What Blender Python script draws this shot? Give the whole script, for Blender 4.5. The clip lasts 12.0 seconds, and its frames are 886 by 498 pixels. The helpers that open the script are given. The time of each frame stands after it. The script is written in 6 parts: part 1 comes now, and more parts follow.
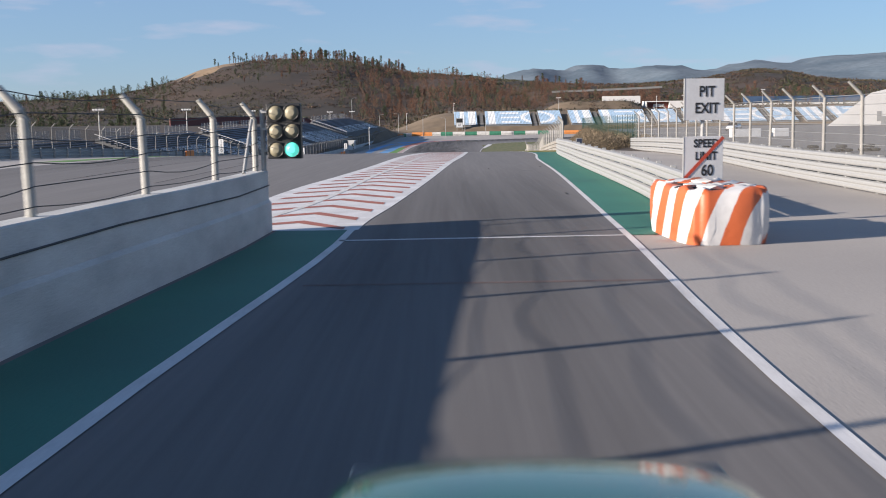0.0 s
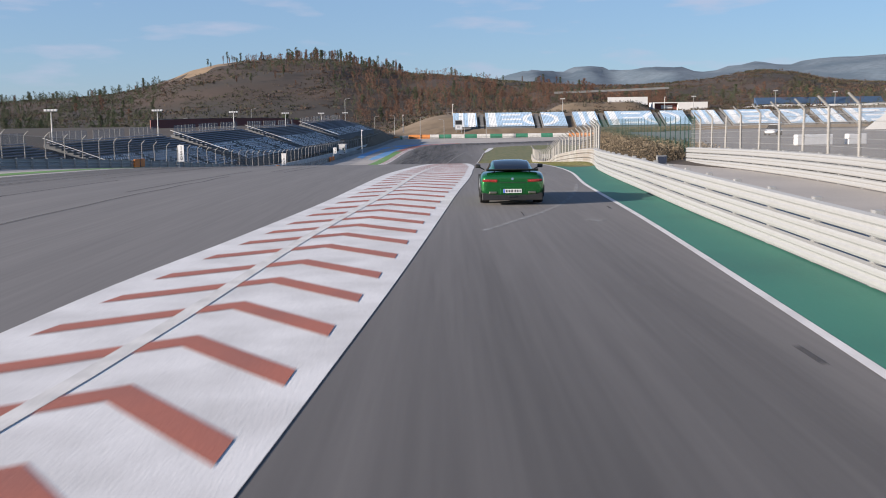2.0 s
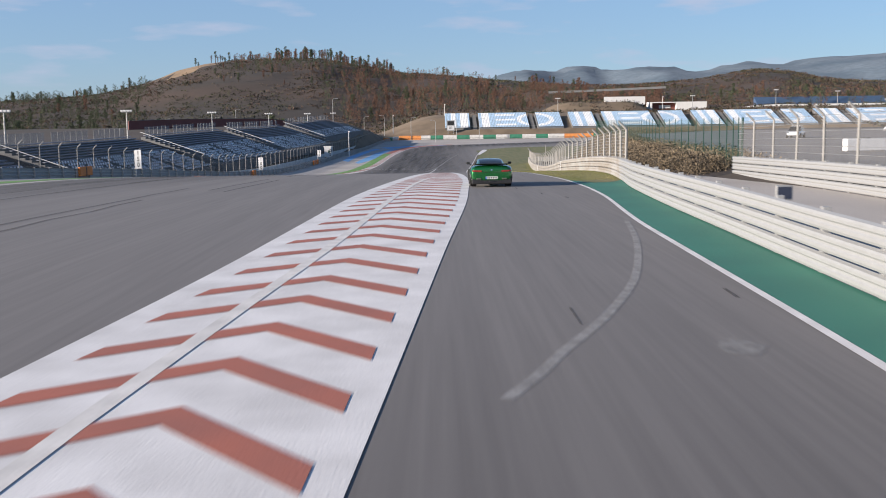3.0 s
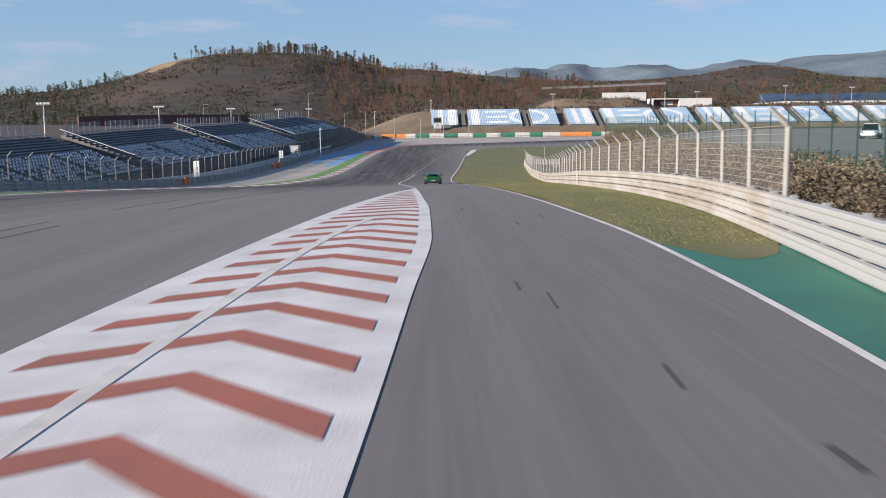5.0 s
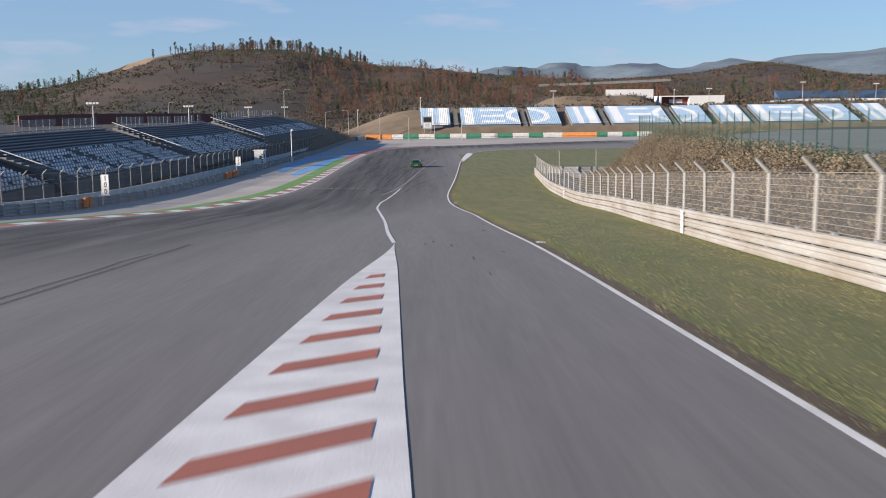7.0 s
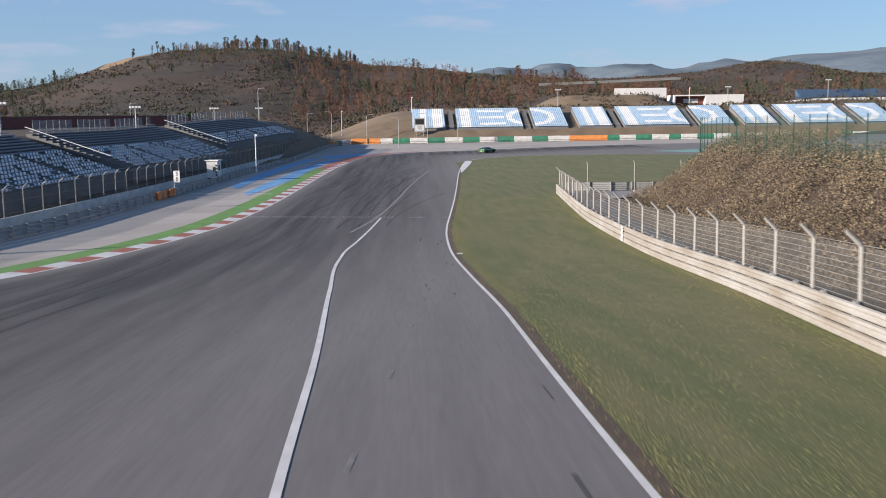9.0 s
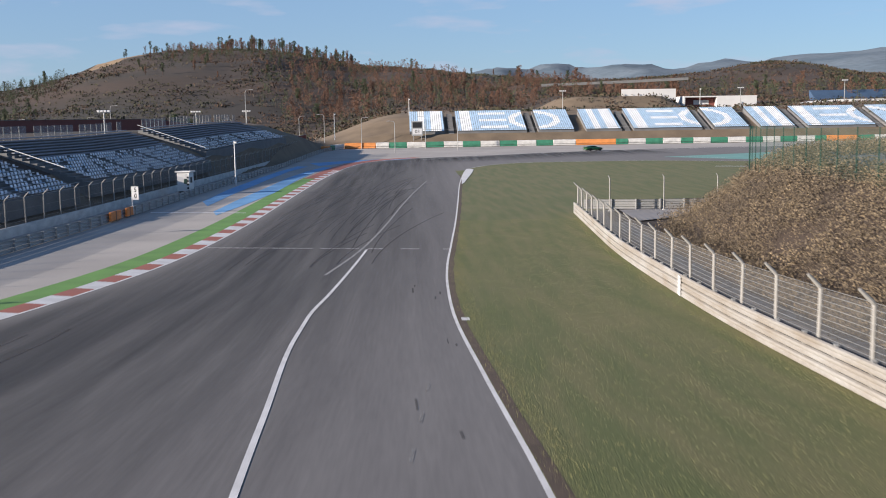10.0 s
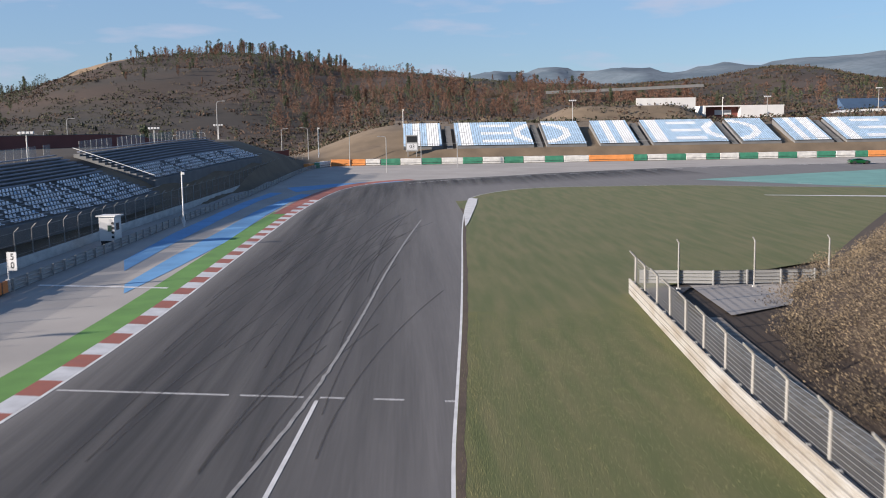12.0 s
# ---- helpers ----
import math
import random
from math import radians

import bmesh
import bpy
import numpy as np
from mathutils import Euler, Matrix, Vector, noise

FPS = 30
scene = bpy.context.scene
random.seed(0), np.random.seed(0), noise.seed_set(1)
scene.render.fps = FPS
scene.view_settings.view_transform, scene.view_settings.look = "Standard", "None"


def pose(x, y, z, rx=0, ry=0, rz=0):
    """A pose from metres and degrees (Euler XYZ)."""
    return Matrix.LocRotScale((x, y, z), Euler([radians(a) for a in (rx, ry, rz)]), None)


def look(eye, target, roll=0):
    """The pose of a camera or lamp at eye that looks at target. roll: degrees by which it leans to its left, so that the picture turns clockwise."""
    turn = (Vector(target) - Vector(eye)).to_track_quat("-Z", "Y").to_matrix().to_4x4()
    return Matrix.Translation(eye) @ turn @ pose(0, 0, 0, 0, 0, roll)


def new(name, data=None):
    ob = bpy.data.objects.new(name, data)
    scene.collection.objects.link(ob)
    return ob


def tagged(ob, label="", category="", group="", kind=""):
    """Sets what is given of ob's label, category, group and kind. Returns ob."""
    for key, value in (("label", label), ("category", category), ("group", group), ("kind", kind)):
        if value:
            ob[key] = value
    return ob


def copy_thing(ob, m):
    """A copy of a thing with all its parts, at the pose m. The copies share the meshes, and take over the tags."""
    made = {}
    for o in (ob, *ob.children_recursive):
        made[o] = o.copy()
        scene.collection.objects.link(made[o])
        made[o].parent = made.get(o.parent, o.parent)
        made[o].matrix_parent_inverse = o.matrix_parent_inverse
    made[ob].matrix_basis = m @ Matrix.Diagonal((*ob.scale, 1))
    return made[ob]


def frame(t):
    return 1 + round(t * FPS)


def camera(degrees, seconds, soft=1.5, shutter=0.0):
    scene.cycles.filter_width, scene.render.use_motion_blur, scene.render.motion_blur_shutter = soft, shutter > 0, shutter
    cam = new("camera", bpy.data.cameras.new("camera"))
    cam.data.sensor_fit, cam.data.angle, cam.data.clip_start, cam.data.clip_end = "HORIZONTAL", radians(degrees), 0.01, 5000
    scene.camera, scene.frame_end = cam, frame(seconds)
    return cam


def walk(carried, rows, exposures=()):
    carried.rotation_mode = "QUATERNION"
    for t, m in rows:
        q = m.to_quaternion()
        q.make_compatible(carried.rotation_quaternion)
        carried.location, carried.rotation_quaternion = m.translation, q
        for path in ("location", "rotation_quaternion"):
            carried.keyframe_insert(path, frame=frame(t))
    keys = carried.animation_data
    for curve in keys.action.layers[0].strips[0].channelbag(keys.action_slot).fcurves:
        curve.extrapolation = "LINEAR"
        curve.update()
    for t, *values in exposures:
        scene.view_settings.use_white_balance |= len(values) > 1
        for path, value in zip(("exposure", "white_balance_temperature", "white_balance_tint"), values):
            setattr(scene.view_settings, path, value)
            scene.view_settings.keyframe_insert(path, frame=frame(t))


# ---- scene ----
cam = camera(47.7, 12.0, soft=1.0, shutter=0.4)
walk(cam, [
    (0.0, look((0.65, -8.23, 2.26), (0.599, 1.687, 0.999), -0.83)),
    (0.5, look((0.71, -3.84, 2.23), (0.661, 6.083, 0.986), -0.57)),
    (1.0, look((0.71, 1.08, 2.25), (0.668, 11.005, 0.992), -0.43)),
    (1.5, look((0.64, 6.46, 2.33), (0.605, 16.384, 1.075), -0.57)),
    (2.0, look((0.57, 12.45, 2.44), (0.538, 22.372, 1.193), -0.75)),
    (2.5, look((0.59, 18.86, 2.55), (0.598, 28.783, 1.305), -0.82)),
    (3.0, look((0.78, 25.69, 2.62), (0.824, 35.611, 1.373), -0.81)),
    (5.0, look((2.42, 55.01, 2.38), (2.563, 64.930, 1.110), -0.64)),
    (5.5, look((2.53, 62.62, 2.30), (2.717, 72.535, 1.019), -0.69)),
    (6.0, look((2.50, 70.68, 2.29), (2.680, 80.597, 1.012), -0.82)),
    (6.5, look((2.45, 78.90, 2.34), (2.660, 88.815, 1.055), -0.82)),
    (7.0, look((2.44, 87.24, 2.39), (2.690, 97.153, 1.113), -0.68)),
    (9.0, look((3.08, 119.47, 2.59), (3.395, 129.390, 1.325), -0.83)),
    (9.5, look((3.33, 127.28, 2.86), (3.656, 137.193, 1.597), -0.86)),
    (10.0, look((3.59, 135.11, 3.31), (3.915, 145.029, 2.050), -0.90)),
    (10.5, look((3.84, 142.77, 3.89), (4.170, 152.686, 2.643), -0.93)),
    (11.0, look((4.07, 150.21, 4.55), (4.403, 160.134, 3.328), -0.90)),
    (11.5, look((4.28, 157.32, 5.23), (4.619, 167.235, 3.999), -0.94)),
    (12.0, look((4.47, 164.21, 5.90), (4.824, 174.123, 4.672), -0.93)),
], exposures=[(0.0, 1.12, 6420, 12), (12.0, 1.12, 6420, 12)])

# ---- light ----
SUN_TO = Vector((0.90, 0.345, -0.254)).normalized()      # the way the sunlight travels
world = bpy.data.worlds.new("sky")
scene.world = world
world.use_nodes = True
wn = world.node_tree
wn.nodes.clear()
sky = wn.nodes.new("ShaderNodeTexSky")
sky.sky_type = "NISHITA"
sky.sun_disc = False
sky.sun_elevation = math.asin(-SUN_TO.z)
sky.sun_rotation = math.atan2(-SUN_TO.x, -SUN_TO.y)
sky.air_density, sky.dust_density, sky.ozone_density, sky.altitude = 1.0, 0.15, 5.0, 100
bg = wn.nodes.new("ShaderNodeBackground")
bg.inputs["Strength"].default_value = 0.074
wo = wn.nodes.new("ShaderNodeOutputWorld")
haze = wn.nodes.new("ShaderNodeMix")
haze.data_type = "RGBA"
height = wn.nodes.new("ShaderNodeSeparateXYZ")
fade = wn.nodes.new("ShaderNodeMapRange")                # the haze thins out overhead
fade.inputs["From Min"].default_value, fade.inputs["From Max"].default_value = 0.12, 0.65
fade.inputs["To Min"].default_value, fade.inputs["To Max"].default_value = 0.55, 0.08
wn.links.new(height.outputs["Z"], fade.inputs["Value"])
wn.links.new(fade.outputs[0], haze.inputs["Factor"])
haze.inputs["B"].default_value = (1.95, 2.75, 4.05, 1)
wn.links.new(sky.outputs[0], haze.inputs["A"])
# a few thin clouds
where = wn.nodes.new("ShaderNodeTexCoord")
squash = wn.nodes.new("ShaderNodeMapping")
squash.inputs["Scale"].default_value = (1, 1, 5.0)
wisps = wn.nodes.new("ShaderNodeTexNoise")
wisps.inputs["Scale"].default_value, wisps.inputs["Detail"].default_value = 9.0, 7.0
wn.links.new(where.outputs["Generated"], squash.inputs[0])
wn.links.new(where.outputs["Generated"], height.inputs[0])
wn.links.new(squash.outputs[0], wisps.inputs["Vector"])
thin = wn.nodes.new("ShaderNodeMapRange")
thin.inputs["From Min"].default_value, thin.inputs["From Max"].default_value, thin.inputs["To Max"].default_value = 0.555, 0.72, 0.7
wn.links.new(wisps.outputs["Fac"], thin.inputs["Value"])
cloud = wn.nodes.new("ShaderNodeMix")
cloud.data_type = "RGBA"
cloud.inputs["B"].default_value = (3.2, 3.5, 4.4, 1)
wn.links.new(thin.outputs[0], cloud.inputs["Factor"])
wn.links.new(haze.outputs["Result"], cloud.inputs["A"])
wn.links.new(cloud.outputs["Result"], bg.inputs[0])
wn.links.new(bg.outputs[0], wo.inputs[0])

sun_data = bpy.data.lights.new("sun", "SUN")
sun_data.energy, sun_data.angle, sun_data.color = 5.0, radians(0.6), (1.0, 0.89, 0.77)
sun = new("sun", sun_data)
sun.matrix_world = look((-90, -40, 30), Vector((-90, -40, 30)) + SUN_TO)


# ---- materials ----
def mat(name, col, rough=0.8, metal=0.0, col2=None, scale=0.6, fine=18.0, amount=0.5, bump=0.15, stretch=(1, 1, 1), spread=0.0, coat=0.0, alpha=1.0):
    """A surface with stains at a large scale and grain at a small one."""
    m = bpy.data.materials.new(name)
    m.use_nodes = True
    n, l = m.node_tree.nodes, m.node_tree.links
    b = n["Principled BSDF"]
    b.inputs["Roughness"].default_value = rough
    b.inputs["Metallic"].default_value = metal
    b.inputs["Coat Weight"].default_value = coat
    b.inputs["Coat Roughness"].default_value = 0.05
    b.inputs["Alpha"].default_value = alpha
    co = n.new("ShaderNodeTexCoord")
    mp = n.new("ShaderNodeMapping")
    mp.inputs["Scale"].default_value = stretch
    l.new(co.outputs["Object"], mp.inputs[0])
    big, small = n.new("ShaderNodeTexNoise"), n.new("ShaderNodeTexNoise")
    big.inputs["Scale"].default_value, big.inputs["Detail"].default_value = scale, 5
    small.inputs["Scale"].default_value, small.inputs["Detail"].default_value = fine, 3
    l.new(mp.outputs[0], big.inputs["Vector"])
    l.new(mp.outputs[0], small.inputs["Vector"])
    c2 = col2 or tuple(c * 0.62 for c in col)
    ramp = n.new("ShaderNodeMapRange")
    ramp.inputs["From Min"].default_value, ramp.inputs["From Max"].default_value = 0.35, 0.68
    ramp.inputs["To Max"].default_value = amount
    l.new(big.outputs["Fac"], ramp.inputs["Value"])
    mix = n.new("ShaderNodeMix")
    mix.data_type = "RGBA"
    mix.inputs["A"].default_value, mix.inputs["B"].default_value = (*col, 1), (*c2, 1)
    l.new(ramp.outputs[0], mix.inputs["Factor"])
    last = mix.outputs["Result"]
    grain = n.new("ShaderNodeMapRange")
    grain.inputs["To Min"].default_value, grain.inputs["To Max"].default_value = 1 - 0.35 * amount, 1 + 0.35 * amount
    l.new(small.outputs["Fac"], grain.inputs["Value"])
    hsv = n.new("ShaderNodeHueSaturation")
    l.new(last, hsv.inputs["Color"])
    value = grain.outputs[0]
    if spread:
        info = n.new("ShaderNodeObjectInfo")
        geo = n.new("ShaderNodeNewGeometry")
        add = n.new("ShaderNodeMath")
        l.new(info.outputs["Random"], add.inputs[0])
        l.new(geo.outputs["Random Per Island"], add.inputs[1])
        fr = n.new("ShaderNodeMath")
        fr.operation = "FRACT"
        l.new(add.outputs[0], fr.inputs[0])
        rg = n.new("ShaderNodeMapRange")
        rg.inputs["To Min"].default_value, rg.inputs["To Max"].default_value = 1 - spread, 1 + spread
        l.new(fr.outputs[0], rg.inputs["Value"])
        mul = n.new("ShaderNodeMath")
        mul.operation = "MULTIPLY"
        l.new(rg.outputs[0], mul.inputs[0])
        l.new(value, mul.inputs[1])
        value = mul.outputs[0]
    l.new(value, hsv.inputs["Value"])
    l.new(hsv.outputs[0], b.inputs["Base Color"])
    if bump:
        bp = n.new("ShaderNodeBump")
        bp.inputs["Strength"].default_value = bump
        bp.inputs["Distance"].default_value = 0.02
        l.new(small.outputs["Fac"], bp.inputs["Height"])
        l.new(bp.outputs[0], b.inputs["Normal"])
    return m


def glow(name, col, strength):
    m = mat(name, col, 0.4, bump=0)
    b = m.node_tree.nodes["Principled BSDF"]
    b.inputs["Emission Color"].default_value = (*col, 1)
    b.inputs["Emission Strength"].default_value = strength
    return m


ASPHALT = mat("asphalt", (0.156, 0.146, 0.139), 0.85, col2=(0.118, 0.110, 0.106), scale=0.9, fine=9, amount=0.6, bump=0.03, stretch=(1, 0.022, 1))
ASPHALT_OLD = mat("paddock_asphalt", (0.17, 0.16, 0.15), 0.9, col2=(0.12, 0.115, 0.11), scale=0.15, fine=40, amount=0.7, bump=0.3)
DARK_ROAD = mat("service_road_asphalt", (0.06, 0.06, 0.065), 0.85, scale=0.4, fine=50, bump=0.3)
CONCRETE_PAVE = mat("pale_concrete_paving", (0.36, 0.33, 0.30), 0.9, col2=(0.27, 0.25, 0.23), scale=0.12, fine=30, amount=0.8, bump=0.25)
WHITE_PAINT = mat("worn_white_paint", (0.66, 0.645, 0.63), 0.7, col2=(0.47, 0.455, 0.44), scale=0.9, fine=35, amount=0.75, bump=0.2)
RED_PAINT = mat("faded_red_brown_paint", (0.36, 0.115, 0.075), 0.75, col2=(0.26, 0.10, 0.075), scale=0.8, fine=35, amount=0.7, bump=0.2)
GREEN_PAINT = mat("faded_green_paint", (0.030, 0.165, 0.112), 0.7, col2=(0.022, 0.12, 0.086), scale=0.3, fine=35, amount=0.8, bump=0.2)
TEAL_PAINT = mat("faded_teal_paint", (0.16, 0.33, 0.29), 0.75, scale=0.2, fine=30, amount=0.5)
KERB_GREEN = mat("grass_green_paint", (0.12, 0.26, 0.055), 0.8, scale=0.4, fine=30, amount=0.6)
BLUE_PAINT = mat("blue_paint", (0.13, 0.31, 0.54), 0.75, scale=0.3, fine=30, amount=0.5)
GRASS = mat("mown_grass", (0.088, 0.103, 0.031), 0.95, col2=(0.170, 0.143, 0.064), scale=0.7, fine=24, amount=0.6, bump=0.8, stretch=(1.5, 0.16, 1))
GRASS_BLADE = mat("grass_blades", (0.115, 0.130, 0.042), 0.9, col2=(0.22, 0.18, 0.085), scale=0.42, fine=26, amount=0.75, bump=0, stretch=(1.0, 0.45, 1), spread=0.2)
SCRUBLAND = mat("burnt_scrub_soil", (0.050, 0.031, 0.020), 0.95, col2=(0.021, 0.017, 0.011), scale=0.022, fine=0.5, amount=1.0, bump=0.6, stretch=(0.5, 0.5, 2.6))
SAND = mat("sandy_clearing", (0.24, 0.165, 0.095), 0.95, col2=(0.13, 0.09, 0.055), scale=0.06, fine=1.0, amount=0.8, bump=0.4)
SOIL = mat("bare_soil", (0.17, 0.125, 0.08), 0.95, scale=0.2, fine=8, amount=0.8, bump=0.5)
CONCRETE = mat("weathered_concrete", (0.52, 0.52, 0.50), 0.85, col2=(0.34, 0.34, 0.33), scale=0.7, fine=25, amount=0.8, bump=0.25, stretch=(1, 1, 2.5))
GALV = mat("galvanised_steel", (0.315, 0.317, 0.312), 0.55, 0.3, col2=(0.32, 0.32, 0.31), scale=0.8, fine=12, amount=0.5, bump=0.05)
RUSTY = mat("stained_painted_steel", (0.315, 0.305, 0.285), 0.65, 0.1, col2=(0.205, 0.17, 0.13), scale=0.6, fine=9, amount=0.8, bump=0.1, stretch=(1, 0.5, 2))
POST = mat("grey_painted_post", (0.28, 0.27, 0.25), 0.75, scale=2.0, fine=30, amount=0.5)
BLACK = mat("black_plastic", (0.015, 0.015, 0.016), 0.5, scale=3, fine=40, amount=0.4)
RUBBER = mat("tyre_rubber", (0.02, 0.02, 0.02), 0.85, scale=4, fine=60, amount=0.5)
WIRE = mat("dark_wire", (0.05, 0.05, 0.05), 0.6, 0.5, bump=0)
STEEL_WIRE = mat("grey_wire", (0.35, 0.35, 0.34), 0.5, 0.6, bump=0)
MESH_NET = mat("steel_mesh", (0.27, 0.26, 0.245), 0.6, 0.2, bump=0, alpha=0.21)
MESH_DARK = mat("dark_mesh", (0.13, 0.115, 0.10), 0.7, 0.1, bump=0, alpha=0.30)
MESH_GREEN = mat("green_mesh", (0.02, 0.09, 0.06), 0.6, 0.1, bump=0, alpha=0.17)
GREEN_POST = mat("dark_green_post", (0.012, 0.05, 0.035), 0.5, bump=0)
SIGN_WHITE = mat("white_sign_sheet", (0.58, 0.58, 0.58), 0.5, scale=2, fine=20, amount=0.25, bump=0)
INK = mat("black_ink", (0.02, 0.02, 0.022), 0.5, bump=0)
SIGN_RED = mat("red_ink", (0.45, 0.06, 0.03), 0.5, bump=0)
SEAT_BLUE = mat("blue_seat_plastic", (0.37, 0.51, 0.66), 0.5, scale=0.3, fine=5, amount=0.3, bump=0, spread=0.12)
SEAT_WHITE = mat("white_seat_plastic", (0.72, 0.74, 0.76), 0.5, scale=0.3, fine=5, amount=0.25, bump=0, spread=0.08)
SEAT_GREY = mat("grey_seat_plastic", (0.68, 0.70, 0.74), 0.5, scale=0.3, fine=5, amount=0.3, bump=0, spread=0.15)
TERRACE = mat("terrace_concrete", (0.15, 0.15, 0.15), 0.9, scale=0.5, fine=12, amount=0.6)
ORANGE = mat("orange_plastic", (0.72, 0.22, 0.045), 0.6, scale=0.8, fine=10, amount=0.5, bump=0.1)
WALL_WHITE = mat("white_render", (0.62, 0.61, 0.59), 0.8, scale=0.3, fine=10, amount=0.25)
ROOF_RED = mat("dark_red_cladding", (0.17, 0.05, 0.04), 0.7, scale=0.3, fine=10, amount=0.4)
TRUNK = mat("charred_bark", (0.06, 0.042, 0.032), 0.95, scale=1.5, fine=12, amount=0.7, bump=0.4)
LEAF_GREEN = mat("pine_green_leaves", (0.045, 0.062, 0.026), 0.85, scale=0.2, fine=2.0, amount=0.6, bump=0, spread=0.35)
LEAF_BROWN = mat("scorched_brown_leaves", (0.125, 0.064, 0.040), 0.9, scale=0.2, fine=2.0, amount=0.6, bump=0, spread=0.35)
LEAF_DRY = mat("dry_scrub_leaves", (0.205, 0.155, 0.095), 0.9, col2=(0.115, 0.088, 0.056), scale=0.35, fine=3.0, amount=1.0, bump=0, spread=0.2)
LEAF_OLIVE = mat("heather_scrub_leaves", (0.108, 0.084, 0.057), 0.9, scale=0.35, fine=3.0, amount=0.6, bump=0, spread=0.3)
HEATH_GREEN = mat("heath_green_leaves", (0.040, 0.040, 0.019), 0.9, scale=0.05, fine=1.0, amount=0.5, bump=0, spread=0.18)
HEATH_STRAW = mat("heath_straw_leaves", (0.10, 0.074, 0.045), 0.9, scale=0.05, fine=1.0, amount=0.5, bump=0, spread=0.18)
HEATH_BROWN = mat("heath_brown_leaves", (0.064, 0.038, 0.024), 0.9, scale=0.05, fine=1.0, amount=0.5, bump=0, spread=0.18)
# blue-grey tint paints the haze of distance into the mountains' colour
HAZE_TINTED_HILL = mat("haze_tinted_mountain", (0.115, 0.150, 0.180), 1.0, col2=(0.055, 0.088, 0.118), scale=0.006, fine=0.05, amount=1.0, bump=0, stretch=(1, 1, 3))

# ---- shape of the land ----
KY = (-80, 20, 45, 60, 77, 90, 124, 150, 177, 206, 235, 290, 330, 370, 400, 460, 600)
KZ = (0, 0, .03, -.10, -.40, -.72, -2.22, -3.68, -5.05, -5.58, -5.55, -5.45, -5.1, -4.3, -3.7, -3.0, -3.0)


def steady_curve(xs, ys):
    """A smooth curve through the knots that does not overshoot."""
    x, y = np.array(xs, float), np.array(ys, float)
    h = np.diff(x)
    d = np.diff(y) / h
    m = np.zeros(len(x))
    for i in range(1, len(x) - 1):
        if d[i - 1] * d[i] > 0:
            w1, w2 = 2 * h[i] + h[i - 1], h[i] + 2 * h[i - 1]
            m[i] = (w1 + w2) / (w1 / d[i - 1] + w2 / d[i])

    def f(q):
        q = np.clip(np.asarray(q, float), x[0], x[-1])
        i = np.clip(np.searchsorted(x, q) - 1, 0, len(h) - 1)
        s = (q - x[i]) / h[i]
        return (2*s**3 - 3*s**2 + 1)*y[i] + (s**3 - 2*s**2 + s)*h[i]*m[i] + (3*s**2 - 2*s**3)*y[i+1] + (s**3 - s**2)*h[i]*m[i+1]
    return f


road_z = steady_curve(KY, KZ)
# plan lines, (x, y)
EDGE_L = [(-23, -90), (-23.5, 0), (-24, 60), (-24, 100), (-23.3, 128), (-21.3, 146), (-18.8, 160), (-16.2, 172), (-13.6, 188), (-11.85, 205), (-11.15, 220),
          (-10.9, 232), (-10.8, 250), (-10.4, 290), (-9.2, 316), (-7.2, 336), (-2.5, 350), (5, 357), (20, 363), (38, 372), (67, 381), (96, 384), (150, 384), (230, 378)]
EDGE_R = [(2.9, -90), (3.5, -2), (4.25, 11.4), (5.5, 36), (6.0, 50), (7.1, 64), (7.42, 71), (7.54, 78), (7.25, 90), (7.0, 104), (6.86, 120), (6.5, 134), (6.4, 141), (6.3, 152), (5.9, 165.5),
          (5.5, 180), (5.6, 188), (5.9, 196), (6.6, 207), (7.6, 222), (8.8, 242), (10.7, 275), (12.1, 295), (13.5, 312), (15.5, 320.5), (19.4, 328), (24, 333),
          (32, 335.5), (50, 335), (64, 329), (90, 318), (150, 300), (230, 290)]
RAIL_R = [(5.9, 13.5), (6.5, 22), (6.8, 30), (7.1, 40), (7.7, 52), (8.8, 66), (10.2, 77), (11.4, 88), (12.4, 105), (13.1, 122), (14.0, 136), (15.0, 148), (15.8, 160),
          (16.6, 184), (17.3, 200), (18.2, 214), (19.3, 230)]
RAIL_R2 = [(10, -60), (11.6, -10), (12.7, 10), (13.4, 28), (14.6, 44), (15.5, 56), (16.3, 72), (16.8, 80)]
RAIL_L = [(-46, -90), (-42, 0), (-37.5, 60), (-34, 100), (-31, 131.7), (-26.7, 180.8), (-25.2, 210), (-24.2, 236.6), (-23.3, 280), (-20.6, 340), (-18.2, 388), (-15.5, 404)]
CHEV_L = [(-5.35, 12.9), (-5.0, 19), (-4.65, 27), (-4.0, 34), (-3.1, 46), (-2.52, 64), (-1.86, 76), (-1.0, 88.6), (-.02, 102.6), (.55, 111.5), (1.55, 126.3)]
CHEV_R = [(-1.25, 12.9), (-.80, 19.5), (-.2, 28), (.85, 45), (1.85, 62), (2.15, 70), (2.5, 80), (2.47, 90), (2.2, 101), (1.85, 115.5), (1.55, 126.3)]


def smooth(pts, step=2.0):
    """A dense smooth line through plan points."""
    p = np.array(pts, float)
    s = np.r_[0, np.cumsum(np.hypot(*np.diff(p, axis=0).T))]
    q = np.linspace(0, s[-1], max(2, int(s[-1] / step) + 1))
    return np.stack([steady_curve(s, p[:, k])(q) for k in (0, 1)], 1)


def along(pts, y):
    """x of a plan line at y."""
    p = np.array(pts, float)
    return steady_curve(p[:, 1], p[:, 0])(y)


